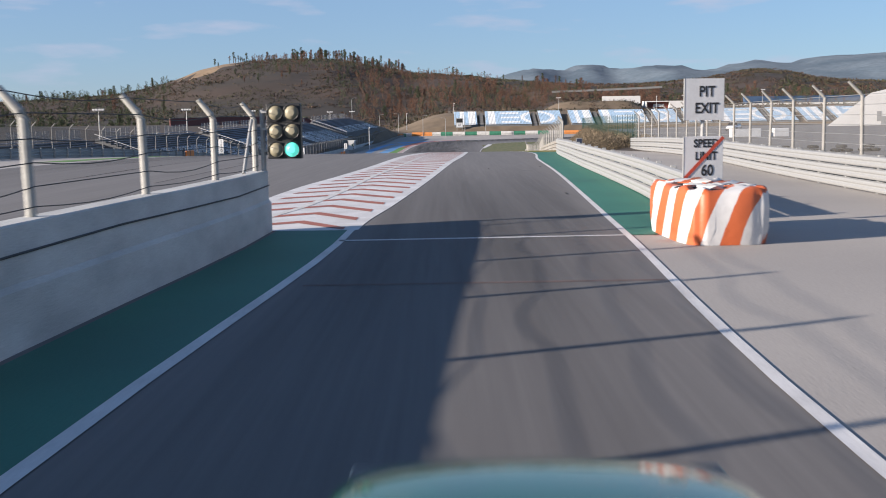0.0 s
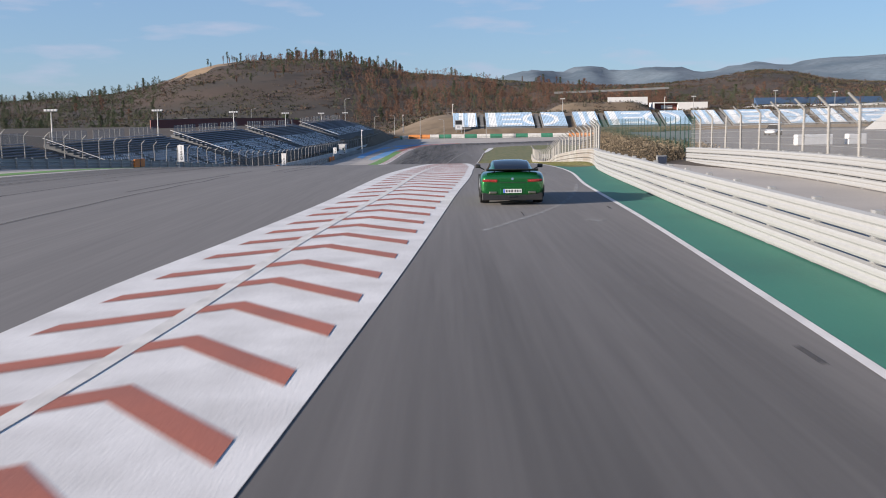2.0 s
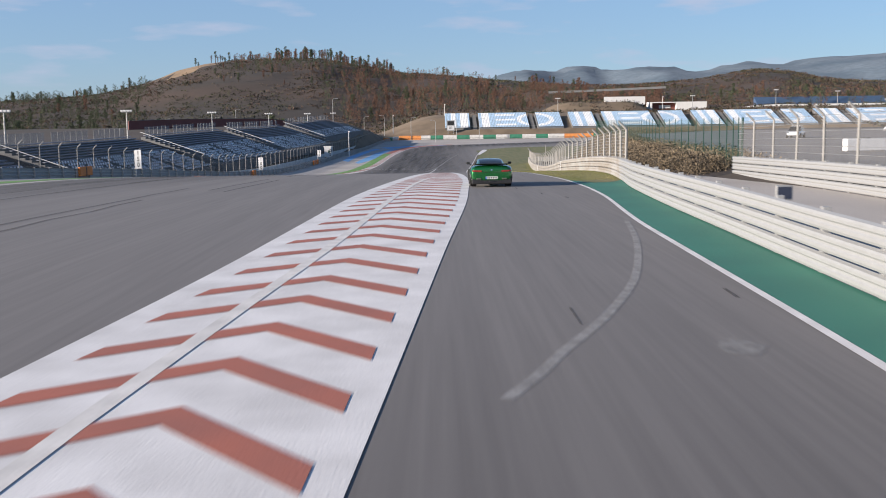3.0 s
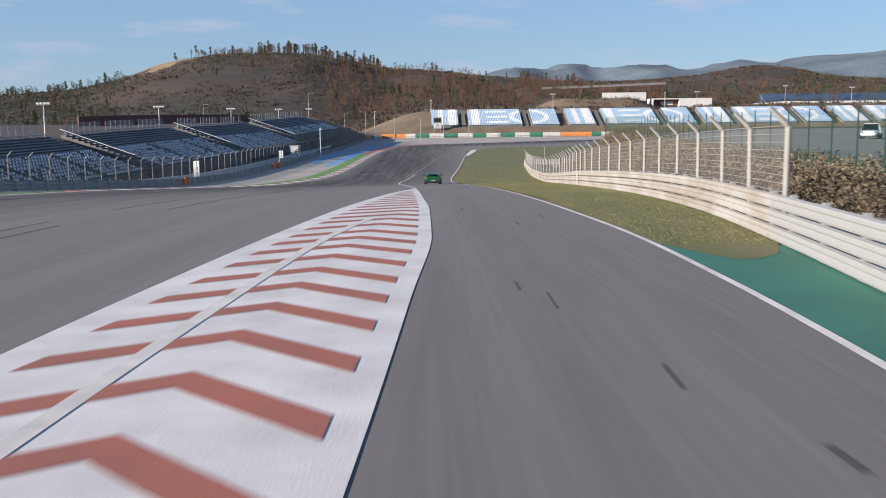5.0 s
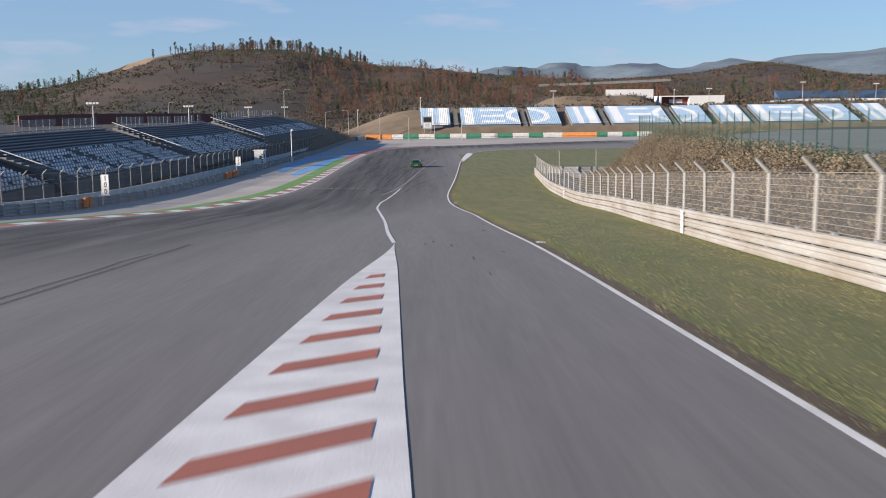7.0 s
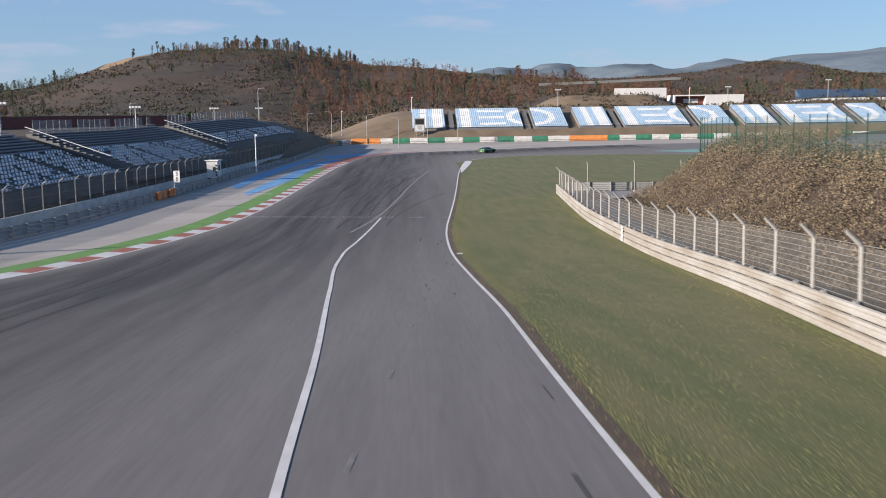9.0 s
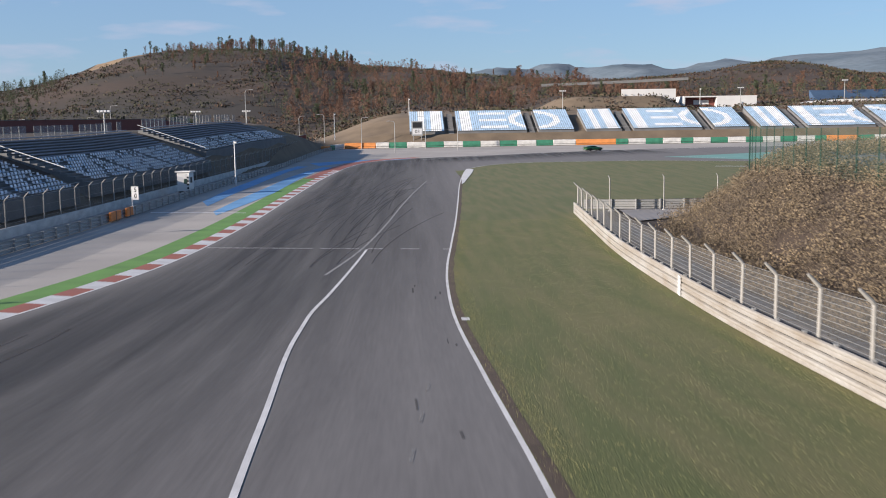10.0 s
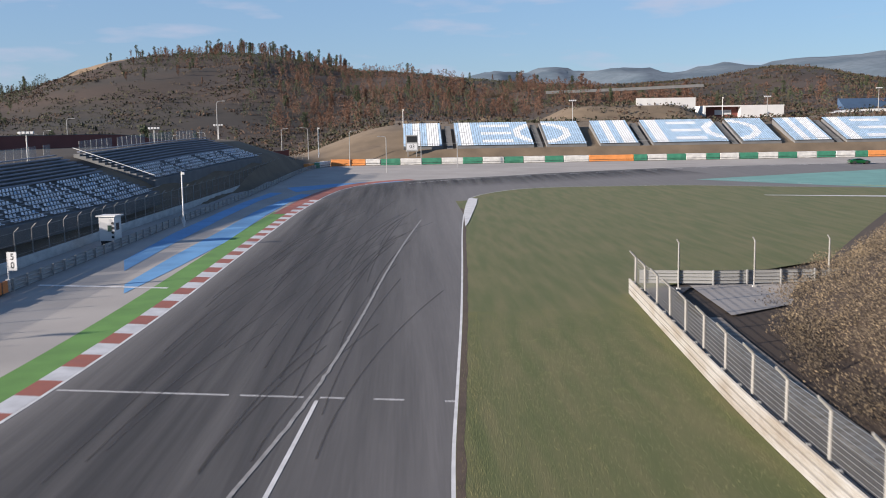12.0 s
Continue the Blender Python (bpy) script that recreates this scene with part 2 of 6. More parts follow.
def side(pts, off):
    """The line moved off metres to its right."""
    p = np.array(pts, float)
    d = np.gradient(p, axis=0)
    d /= np.linalg.norm(d, axis=1)[:, None]
    return p + off * np.stack([d[:, 1], -d[:, 0]], 1)


def ease(v, a, b):
    s = np.clip((np.asarray(v, float) - a) / (b - a), 0, 1)
    return s * s * (3 - 2 * s)


BANK_Y = (60, 80, 120, 150, 180, 206, 224, 240, 300, 360)
BANK_FOOT = steady_curve(BANK_Y, (15, 14.6, 16.0, 18.4, 20.6, 22.7, 27.0, 36, 72, 120))
BANK_TOP = steady_curve(BANK_Y, (17.5, 18.5, 21.2, 24.6, 28.2, 32, 39, 49, 92, 140))
SKY_A = (-70, -40, -24.5, -21, -18, -15.5, -13.2, -10.5, -7, -3.5, -1.5, 1.0, 3.0, 6, 10, 14, 17, 21, 25, 40, 70)
SKY_E = (1.0, 1.1, 1.25, 1.4, 1.65, 2.15, 3.0, 3.4, 3.45, 2.95, 2.6, 2.45, 2.2, 1.95, 1.8, 2.05, 2.45, 1.85, 1.6, 1.4, 1.0)
skyline = steady_curve(SKY_A, SKY_E)


def land_z(x, y):
    """Height of the land at plan points (arrays)."""
    x, y = np.asarray(x, float), np.asarray(y, float)
    z = road_z(y) - 0.12
    # paddock terrace on the right above the dipping track
    lift = ease(x, BANK_FOOT(y), BANK_TOP(y)) * ease(y, 40, 62) * (1 - ease(y, 300, 370))
    z = z + lift * (0.05 - road_z(y))
    # slope up to the stands on the left
    back = -33.2 + (y - 285) * 0.1 - x
    foot = steady_curve((100, 177, 250, 285, 303, 365), (-4.0, -3.3, -2.0, -1.7, -1.1, 0.2))(y) - 0.35
    rake = foot + 0.352 * np.clip(back, 0, 10.8) - 1.2 * ease(back, 11, 18)
    z = z + (np.maximum(rake, z) - z) * ease(back, -3.5, -0.2) * ease(y, 92, 118) * (1 - ease(y, 385, 430))
    # bank behind the far tyre wall
    z = z + 4.2 * ease(x, 46, 58) * (1 - ease(x, 84, 95)) * ease(y, 447, 460)
    rise = steady_curve((408.2, 411.8, 414, 430, 446, 480), (0, 3.35, 3.75, 8.0, 9.3, 9.4))(y) * ease(x, -34, 3)
    z = z + np.where(y > 408.2, rise, 0)
    # wooded hill
    ang = np.degrees(np.arctan2(x, np.maximum(y + 8, 1)))
    r = np.hypot(x, y + 8)
    crest = 990 + 30 * np.sin(ang * 0.2)
    top = 2.3 + crest * np.tan(np.radians(skyline(ang)))
    up = ease(r, 440, crest) ** 0.95 * (1 - 0.9 * ease(r, crest + 20, 1600))
    front = (y > 0) * ease(r, 440, 500)
    hill = np.maximum(top - z, 0) * up * front
    lumps = np.array([noise.noise(Vector((a * 0.012, b * 0.012, 0))) + 0.5 * noise.noise(Vector((a * 0.04, b * 0.04, 3))) for a, b in zip(x.ravel(), y.ravel())]).reshape(x.shape)
    z = z + hill + lumps * (3.6 * ease(r, 480, 640) + 7 * ease(r, 1150, 2000)) * (y > 0) * (1 - 0.7 * ease(r, crest - 200, crest - 40) * (1 - ease(r, crest + 60, crest + 160)))
    # mountains on the horizon
    MA = (-60, -20, 0, 3, 4.2, 5.1, 6.6, 8.3, 9.5, 11.4, 12.9, 14.1, 15.5, 17.3, 18.4, 20.2, 22, 24, 40, 70)
    ME = (0.4, 0.5, 1.2, 2.2, 2.65, 2.85, 2.6, 2.66, 2.45, 2.68, 2.7, 2.47, 2.65, 2.78, 2.55, 2.88, 3.1, 3.2, 2.8, 2.0)
    ridge = np.array([noise.noise(Vector((a * 0.004, b * 0.0015, 5))) + 0.6 * noise.noise(Vector((a * 0.011, b * 0.004, 8))) for a, b in zip(x.ravel(), y.ravel())]).reshape(x.shape)
    mt = 3600 * np.tan(np.radians(steady_curve(MA, ME)(ang))) + 22 * ridge
    z = z + mt * ease(r, 2300, 3600) * (y > 0)
    return z


def mesh_from(name, bm, material):
    me = bpy.data.meshes.new(name)
    bm.to_mesh(me)
    bm.free()
    for m in (material if isinstance(material, (list, tuple)) else [material]):
        me.materials.append(m)
    return me


def part(name, bm, material, parent=None, label="", smooth_shade=False):
    """One mesh object under a thing or a part."""
    ob = new(name, mesh_from(name, bm, material))
    if smooth_shade:
        for p in ob.data.polygons:
            p.use_smooth = True
    ob.parent = parent
    return tagged(ob, label)


def thing(name, label, category, group="", kind="", m=None):
    ob = new(name)
    ob.empty_display_size = 0.3
    if m is not None:
        ob.matrix_basis = m
    return tagged(ob, label, category, group, kind)


def structure(name, bm, material, label, category):
    return tagged(part(name, bm, material), label, category, kind="structure")


def box(bm, x0, x1, y0, y1, z0, z1, bevel=0.0):
    g = bmesh.ops.create_cube(bm, size=1.0, matrix=Matrix.Translation(((x0+x1)/2, (y0+y1)/2, (z0+z1)/2)) @ Matrix.Diagonal((x1-x0, y1-y0, z1-z0, 1)))
    if bevel:
        es = list({e for v in g["verts"] for e in v.link_edges})
        bmesh.ops.bevel(bm, geom=es, offset=bevel, segments=2, profile=0.5, affect="EDGES")
    return bm


def boxed(*a, bevel=0.0):
    return box(bmesh.new(), *a, bevel=bevel)


def tube(bm, pts, radius, sides=8, cap=True):
    """A round bar along points; radius a number or one for each point."""
    pts = [Vector(p) for p in pts]
    rad = radius if isinstance(radius, (list, tuple)) else [radius] * len(pts)
    rings = []
    for i, p in enumerate(pts):
        d = (pts[min(i + 1, len(pts) - 1)] - pts[max(i - 1, 0)]).normalized()
        u = d.cross(Vector((0, 0, 1)) if abs(d.z) < 0.95 else Vector((0, 1, 0))).normalized()
        w = u.cross(d)
        rings.append([bm.verts.new(p + rad[i] * (math.cos(k * 2 * math.pi / sides) * u + math.sin(k * 2 * math.pi / sides) * w)) for k in range(sides)])
    for a, b in zip(rings, rings[1:]):
        for k in range(sides):
            bm.faces.new((a[k], a[(k + 1) % sides], b[(k + 1) % sides], b[k]))
    if cap:
        bm.faces.new(rings[0][::-1])
        bm.faces.new(rings[-1])
    return bm


def sweep(bm, line, profile, closed=True):
    """A profile of (offset to the right, z) carried along (x, y, z) points."""
    line = np.array(line, float)
    d = np.gradient(line[:, :2], axis=0)
    d /= np.linalg.norm(d, axis=1)[:, None]
    rings = []
    for p, t in zip(line, d):
        rings.append([bm.verts.new((p[0] + o * t[1], p[1] - o * t[0], p[2] + z)) for o, z in profile])
    k = len(profile)
    for a, b in zip(rings, rings[1:]):
        for i in range(k if closed else k - 1):
            bm.faces.new((a[i], b[i], b[(i + 1) % k], a[(i + 1) % k]))
    if closed:
        bm.faces.new(rings[0])
        bm.faces.new(rings[-1][::-1])
    return bm


def flat(bm, poly, dz, step=3.0):
    """A surface on the road's height inside a plan polygon, dz above it."""
    vs = [bm.verts.new((float(x), float(y), 0)) for x, y in poly]
    es = [bm.edges.new((vs[i], vs[(i + 1) % len(vs)])) for i in range(len(vs))]
    made = bmesh.ops.triangle_fill(bm, use_beauty=True, use_dissolve=False, edges=es, normal=(0, 0, 1))
    faces = [f for f in made["geom"] if isinstance(f, bmesh.types.BMFace)]
    ys = [float(p[1]) for p in poly]
    geom = list({e for f in faces for e in f.edges}) + faces + vs
    y = math.ceil(min(ys) / step) * step
    while y < max(ys):
        cut = bmesh.ops.bisect_plane(bm, geom=geom, plane_co=(0, y, 0), plane_no=(0, 1, 0), dist=1e-5)
        geom = list({*cut["geom"]})
        y += step
    zs = {v for g in geom if isinstance(g, bmesh.types.BMVert) for v in [g]}
    for v in zs:
        v.co.z = float(road_z(v.co.y)) + dz
    for g in geom:
        if isinstance(g, bmesh.types.BMFace) and g.normal.z < 0:
            g.normal_flip()
    bm.normal_update()
    return bm


def stripe(bm, line, width, dz):
    """A painted line of that width along plan points."""
    p = np.array(line, float)
    a, b = side(p, -width / 2), side(p, width / 2)
    va = [bm.verts.new((x, y, float(road_z(y)) + dz)) for x, y in a]
    vb = [bm.verts.new((x, y, float(road_z(y)) + dz)) for x, y in b]
    for i in range(len(p) - 1):
        bm.faces.new((va[i], vb[i], vb[i + 1], va[i + 1]))
    return bm


def ribbon(bm, left, right, dz):
    """A surface between two plan lines with as many points each."""
    va = [bm.verts.new((x, y, float(road_z(y)) + dz)) for x, y in left]
    vb = [bm.verts.new((x, y, float(road_z(y)) + dz)) for x, y in right]
    for i in range(len(va) - 1):
        bm.faces.new((va[i], vb[i], vb[i + 1], va[i + 1]))
    return bm


def by_y(pts, ys):
    return np.stack([along(pts, ys), ys], 1)


def zed(line, dz=0.0):
    """Plan points with the road's height."""
    p = np.array(line, float)
    return np.c_[p, road_z(p[:, 1]) + dz]


# ---- ground ----
def build_ground():
    xs = np.r_[-3600:-600:300, -600:-120:20, -120:-60:6, -60:110:2.5, 110:200:6, 200:700:20, 700:3700:60]
    ys = np.r_[-400:-80:80, -80:460:4.0, 460:1130:11, 1130:1500:50, 1500:4700:110]
    gx, gy = np.meshgrid(xs, ys)
    gz = land_z(gx, gy)
    nx, ny = len(xs), len(ys)
    verts = np.stack([gx.ravel(), gy.ravel(), gz.ravel()], 1)
    i = (np.arange(ny - 1)[:, None] * nx + np.arange(nx - 1)).ravel()
    faces = np.stack([i, i + 1, i + nx + 1, i + nx], 1)
    me = bpy.data.meshes.new("ground")
    me.from_pydata(verts.tolist(), [], faces.tolist())
    for m in (SCRUBLAND, HAZE_TINTED_HILL, SOIL, SAND):
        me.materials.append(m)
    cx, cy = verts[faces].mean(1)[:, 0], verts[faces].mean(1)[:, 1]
    # beyond 1900 m the land takes the colour with haze painted in
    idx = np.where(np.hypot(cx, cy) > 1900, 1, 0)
    a = np.degrees(np.arctan2(cx, cy + 8))
    r = np.hypot(cx, cy + 8)
    wob = np.array([noise.noise(Vector((p * 0.02, q * 0.02, 11))) for p, q in zip(cx, cy)])
    idx[(np.hypot((a + 13.0) / 1.75, (r - 905) / 95) + 0.5 * wob < 1)] = 3
    idx[(cy > 400) & (cy < 480) & (cx > -40) & (cx < 300)] = 2
    idx[(cy > 100) & (cy < 425) & (cx > -37) & (cx < -14)] = 2
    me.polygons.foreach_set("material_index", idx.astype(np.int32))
    me.polygons.foreach_set("use_smooth", np.ones(len(idx), bool))
    tagged(new("ground", me), "brown burnt scrub land with wooded hills behind the circuit", "ground", kind="structure")


build_ground()


# ---- track surfaces ----
L_LINE, R_LINE = smooth(EDGE_L, 3), smooth(EDGE_R, 2)
RAIL_L_LINE, RAIL_R_LINE, RAIL_R2_LINE = smooth(RAIL_L, 3), smooth(RAIL_R, 2), smooth(RAIL_R2, 3)


def build_track():
    asphalt = flat(bmesh.new(), [*L_LINE, *R_LINE[::-1]], 0.0)
    structure("track", asphalt, ASPHALT, "grey worn asphalt race track with darker racing line", "race track")
    # pale concrete run-off between the track and the barriers
    tail = [(-13, 408), (40, 408), (120, 408), (230, 404)]
    structure("runoff", flat(bmesh.new(), [*RAIL_L_LINE, *tail, *L_LINE[::-1]], -0.006), CONCRETE_PAVE, "pale concrete run-off strip beside the track", "run-off")
    path = side(RAIL_L_LINE, -0.3)
    structure("marshal_path", ribbon(bmesh.new(), side(RAIL_L_LINE, -4.2), path, 0.0), CONCRETE_PAVE, "pale narrow concrete path behind the far guard rail", "path")
    # paved apron to the right of the pit exit
    r2 = [p for p in RAIL_R2_LINE]
    near = by_y(EDGE_R, np.linspace(-90, 14, 30))
    rr = [p for p in RAIL_R_LINE if 14 < p[1] < 84]
    structure("apron", flat(bmesh.new(), [*near, *rr, (15.2, 86), (20, 90), *[(x + 1.2, y) for x, y in r2[::-1]], (11.2, -90)], -0.004), CONCRETE_PAVE, "pale dusty concrete apron by the pit exit", "apron")
    structure("paddock", flat_level([(18.0, -90), (18.2, 82), (24, 128), (33, 212), (60, 250), (200, 262), (260, 100), (260, -90)], 0.08), ASPHALT_OLD, "wide grey paddock asphalt behind the rail", "paddock")
    # green paint
    ys = np.linspace(-60, 12.9, 26)
    structure("verge_paint", ribbon(bmesh.new(), np.stack([along(WALL, ys) + 0.1, ys], 1), np.stack([along(LANE_L, ys) - 0.05, ys], 1), 0.004), GREEN_PAINT, "dark green painted strip along the pit wall", "painted strip")
    green = [*by_y(EDGE_R, np.linspace(11.3, 77.6, 36)), (8.4, 76.6), (9.8, 76.6), *by_y(RAIL_R, np.linspace(76.5, 14, 32)), (4.75, 11.3)]
    structure("verge_paint_rail", flat(bmesh.new(), green, 0.006), GREEN_PAINT, "green painted strip between white line and guard rail", "painted strip")
    # grass
    g = [*by_y(EDGE_R, np.linspace(77.3, 312, 106)), *[p for p in R_LINE if 312 < p[1] and p[0] < 64 and p[1] > 312], (64, 329), (90, 318), (60, 270), (40, 245), (20.2, 231.5),
         *by_y(RAIL_R, np.linspace(230, 77, 68)), (9.5, 75.0), (8.9, 74.2), (8.35, 74.0), (8.0, 75.2)]
    structure("grass_verge", flat(bmesh.new(), g, 0.012), GRASS, "patchy green and straw mown grass verge", "grass")
    structure("service_road", flat(bmesh.new(), [*side(by_y(RAIL_R, np.linspace(150, 229, 30)), 0.35), (20.4, 232.5), (24.2, 232.5), *side(by_y(RAIL_R, np.linspace(228, 150, 30)), -2.5)], 0.0), DARK_ROAD, "dark narrow service road behind the guard rail", "road")
    structure("yard_slab", flat(bmesh.new(), [(24.2, 233), (23.6, 222), (27.5, 224.5), (31, 227), (40, 231), (44, 233)], -0.004), CONCRETE_PAVE, "pale concrete slab at the end of the service road", "slab")
    margin = by_y(RAIL_R, np.linspace(84, 222, 60))
    structure("gravel_margin", ribbon(bmesh.new(), side(margin, 2.45), side(margin, 4.0), -0.05), mat("pale_stony_gravel", (0.30, 0.27, 0.23), 0.95, col2=(0.12, 0.10, 0.08), scale=1.6, fine=9, amount=1.0, bump=0.8), "pale stony margin between service road and bank", "gravel")
    soil = [(float(x), float(y)) for x, y in side(by_y(EDGE_R, np.linspace(96, 300, 90)), 0.02)]
    rough = [(x + 0.32 + 0.14 * noise.noise(Vector((0, y * 0.5, 2))), y) for x, y in soil]
    structure("verge_edge", ribbon(bmesh.new(), soil, rough, 0.0145), mat("damp_brown_soil", (0.085, 0.058, 0.040), 0.95, scale=1.2, fine=14, amount=0.8, bump=0.5), "bare brown soil beside the white edge line", "verge")
    # teal triangle far round the corner
    structure("teal_runoff", flat(bmesh.new(), [(57.7, 347), (80, 356), (101, 364), (150, 370), (230, 368), (230, 300), (150, 308), (90, 321), (81, 323)], 0.006), TEAL_PAINT, "pale teal painted run-off inside the corner", "run-off")


def flat_level(poly, z):
    bm = bmesh.new()
    vs = [bm.verts.new((x, y, z)) for x, y in poly]
    f = bm.faces.new(vs)
    if f.normal.z < 0:
        f.normal_flip()
    bmesh.ops.triangulate(bm, faces=[f])
    return bm


WALL = [(-6.6, -60), (-4.35, -10), (-3.75, 1), (-3.08, 12.95)]
LANE_L = [(-3.3, -60), (-2.25, -3), (-1.4, 12.4)]


def build_paint():
    structure("lane_line", stripe(bmesh.new(), by_y(LANE_L, np.linspace(-60, 12.9, 30)), 0.16, 0.010), WHITE_PAINT, "white painted line along the pit exit lane", "painted line")
    structure("edge_line", stripe(bmesh.new(), side(R_LINE, -0.07), 0.14, 0.010), WHITE_PAINT, "white painted edge line of the track", "painted line")
    structure("edge_line_far", stripe(bmesh.new(), side(L_LINE, 0.1), 0.18, 0.010), WHITE_PAINT, "white painted edge line of the track", "painted line")
    structure("stop_line", flat(bmesh.new(), [(-1.45, 10.9), (4.12, 11.2), (4.12, 11.35), (-1.45, 11.05)], 0.010), WHITE_PAINT, "white line across the pit exit lane", "painted line")
    thin = smooth([(1.52, 125.8), (1.1, 132.5), (0.6, 144), (-0.3, 160), (-0.95, 174), (-0.95, 178), (-0.55, 185.5), (0.5, 205.6)], 1.5)
    structure("merge_line", stripe(bmesh.new(), thin, 0.17, 0.010), WHITE_PAINT, "thin white line from the tip of the chevrons", "painted line")
    bm = bmesh.new()
    for x0, x1 in ((-11.3, -3.4), (-2.9, -0.1), (0.6, 1.7), (2.9, 4.2), (5.9, 6.35)):
        flat(bm, [(x0, 208.4 - (x0 + 11.3) * 0.2), (x1, 208.4 - (x1 + 11.3) * 0.2), (x1, 208.55 - (x1 + 11.3) * 0.2), (x0, 208.55 - (x0 + 11.3) * 0.2)], 0.010)
    structure("timing_line", bm, WHITE_PAINT, "faint broken white line across the track", "painted line")
    # chevron area
    ys = np.linspace(12.9, 126.3, 100)
    area = structure("chevron_area", ribbon(bmesh.new(), by_y(CHEV_L, ys), by_y(CHEV_R, ys), 0.008), WHITE_PAINT, "white painted traffic island with red-brown chevrons", "road marking")
    count = np.interp(range(47), (0, 3, 4, 5, 6, 7, 8, 9, 10, 11, 12, 13, 14, 23, 24, 25, 26, 27, 28, 29, 30, 31, 32, 33, 34, 35, 36, 37, 38, 39, 40, 41, 42, 46),
                      (12.8, 19.4, 21.6, 23.8, 26.0, 28.1, 30.4, 32.5, 34.5, 36.5, 38.6, 40.6, 42.8, 62.7, 65.0, 67.2, 69.35, 71.4, 73.6, 75.7, 77.75, 79.8, 82.2, 84.55, 86.75, 89.0, 91.3, 93.4, 95.5, 97.6, 99.8, 102.05, 104.3, 113.3))
    for yb in (10.4, *map(float, count)):
        xr = float(along(CHEV_R, yb + 0.3)) - float(np.interp(yb, (20, 40, 60, 87, 100), (0.34, 0.34, 0.34, 0.40, 0.38)))
        xa = float(np.interp(yb, (12, 19.4, 23.8, 36.5, 42.8, 69.3, 76.5, 87, 92.3), (-2.8, -2.5, -2.3, -1.42, -1.0, 0.22, 0.6, 1.4, 1.9)))
        th = float(np.interp(yb, (30, 85), (0.64, 0.80)))
        if xa < xr - 0.12:
            apex = yb + float(np.interp(yb, (14, 20, 26, 36, 87), (1.45, 1.27, 1.20, 1.16, 1.05))) * (xr - xa)
        else:
            xa, apex = xr, yb
        xl = float(along(CHEV_L, apex - 1.3)) + float(np.interp(yb, (30, 80, 100), (0.42, 0.52, 0.46)))
        if xa - xl < 0.2:
            continue
        yl = apex - 0.76 * (xa - xl)
        pts = [(xr, yb), (xr + 0.02, yb + th)]
        pts += [(xa + 0.06, apex + th * 0.9)] if xa < xr else []
        pts += [(xl + 0.12, yl + th), (xl, yl)]
        pts += [(xa, apex)] if xa < xr else []
        pts = [(px, max(py, 12.97)) for px, py in pts]
        if max(p[1] for p in pts) > 13.2 and yb > 11:
            part("chevron", flat(bmesh.new(), pts, 0.014, 3.0), RED_PAINT, area)
    # seam over the island
    structure("island_seam", stripe(bmesh.new(), smooth([(-4.6, 13), (-3.5, 17), (-2.9, 24), (-2.5, 33), (-2.1, 39), (-1.5, 47.5), (-0.95, 62), (-0.6, 70), (-0.2, 78), (0.25, 83), (0.65, 86)], 3), 0.22, 0.0155), mat("pale_sealed_crack", (0.62, 0.60, 0.57), 0.8, scale=2, fine=20, amount=0.6), "raised pale seam across the chevrons", "seam")
    # kerb on the outside of the braking zone, red and white blocks
    kerb = thing("kerb", "red and white striped raised kerb beside the track", "kerb", kind="structure")
    line = smooth([p for p in map(tuple, L_LINE) if 128 < p[1] < 322], 2.6)
    out = side(line, -1.15)
    for i in range(len(line) - 1):
        bm = bmesh.new()
        a, b, c, d = line[i], line[i + 1], out[i + 1], out[i]
        pts = [(a[0], a[1], 0.012), (b[0], b[1], 0.012), (c[0], c[1], 0.07), (d[0], d[1], 0.07)]
        top = [bm.verts.new((x, y2, float(road_z(y2)) + z)) for x, y2, z in pts]
        low = [bm.verts.new((x, y2, float(road_z(y2)) - 0.03)) for x, y2, z in pts]
        bm.faces.new(top)
        for k in range(4):
            bm.faces.new((top[k], low[k], low[(k + 1) % 4], top[(k + 1) % 4]))
        bmesh.ops.recalc_face_normals(bm, faces=bm.faces)
        part("kerb_block", bm, WHITE_PAINT if i % 2 else RED_PAINT, kerb)
    gs = smooth([p for p in map(tuple, L_LINE) if 60 < p[1] < 300], 3)
    o1, o2 = side(gs, -1.17), side(gs, -3.3)
    structure("kerb_strip", ribbon(bmesh.new(), o2, o1, 0.010), KERB_GREEN, "bright green painted strip behind the kerb", "painted strip")
    rs = smooth([p for p in map(tuple, L_LINE) if p[1] > 296 and p[0] < 8], 2)
    structure("corner_strip", ribbon(bmesh.new(), side(rs, -3.0), side(rs, -0.1), 0.012), RED_PAINT, "faded red painted strip at the corner", "painted strip")
    # blue bars on the run-off
    for pts in ([(-15.6, 234.8), (-14.7, 248), (-13.9, 265), (-13.9, 295), (-13.1, 315), (-11.0, 329), (-13.0, 331), (-14.9, 318), (-16.2, 300), (-16.4, 278), (-16.8, 255), (-16.7, 239)],
                [(-18.7, 246.2), (-19.0, 264), (-18.9, 295), (-18.2, 318), (-16.3, 334), (-18.5, 335), (-20.2, 318), (-21.0, 300), (-21.3, 275), (-20.6, 253)]):
        structure("blue_bar", flat(bmesh.new(), pts, 0.012), BLUE_PAINT, "blue painted bar on the concrete run-off", "painted bar")
    structure("corner_bar", flat(bmesh.new(), [(-14.2, 335), (-8.5, 345), (4, 355), (4, 358), (-9, 352), (-17, 345)], 0.010), BLUE_PAINT, "blue painted band round the corner", "painted bar")
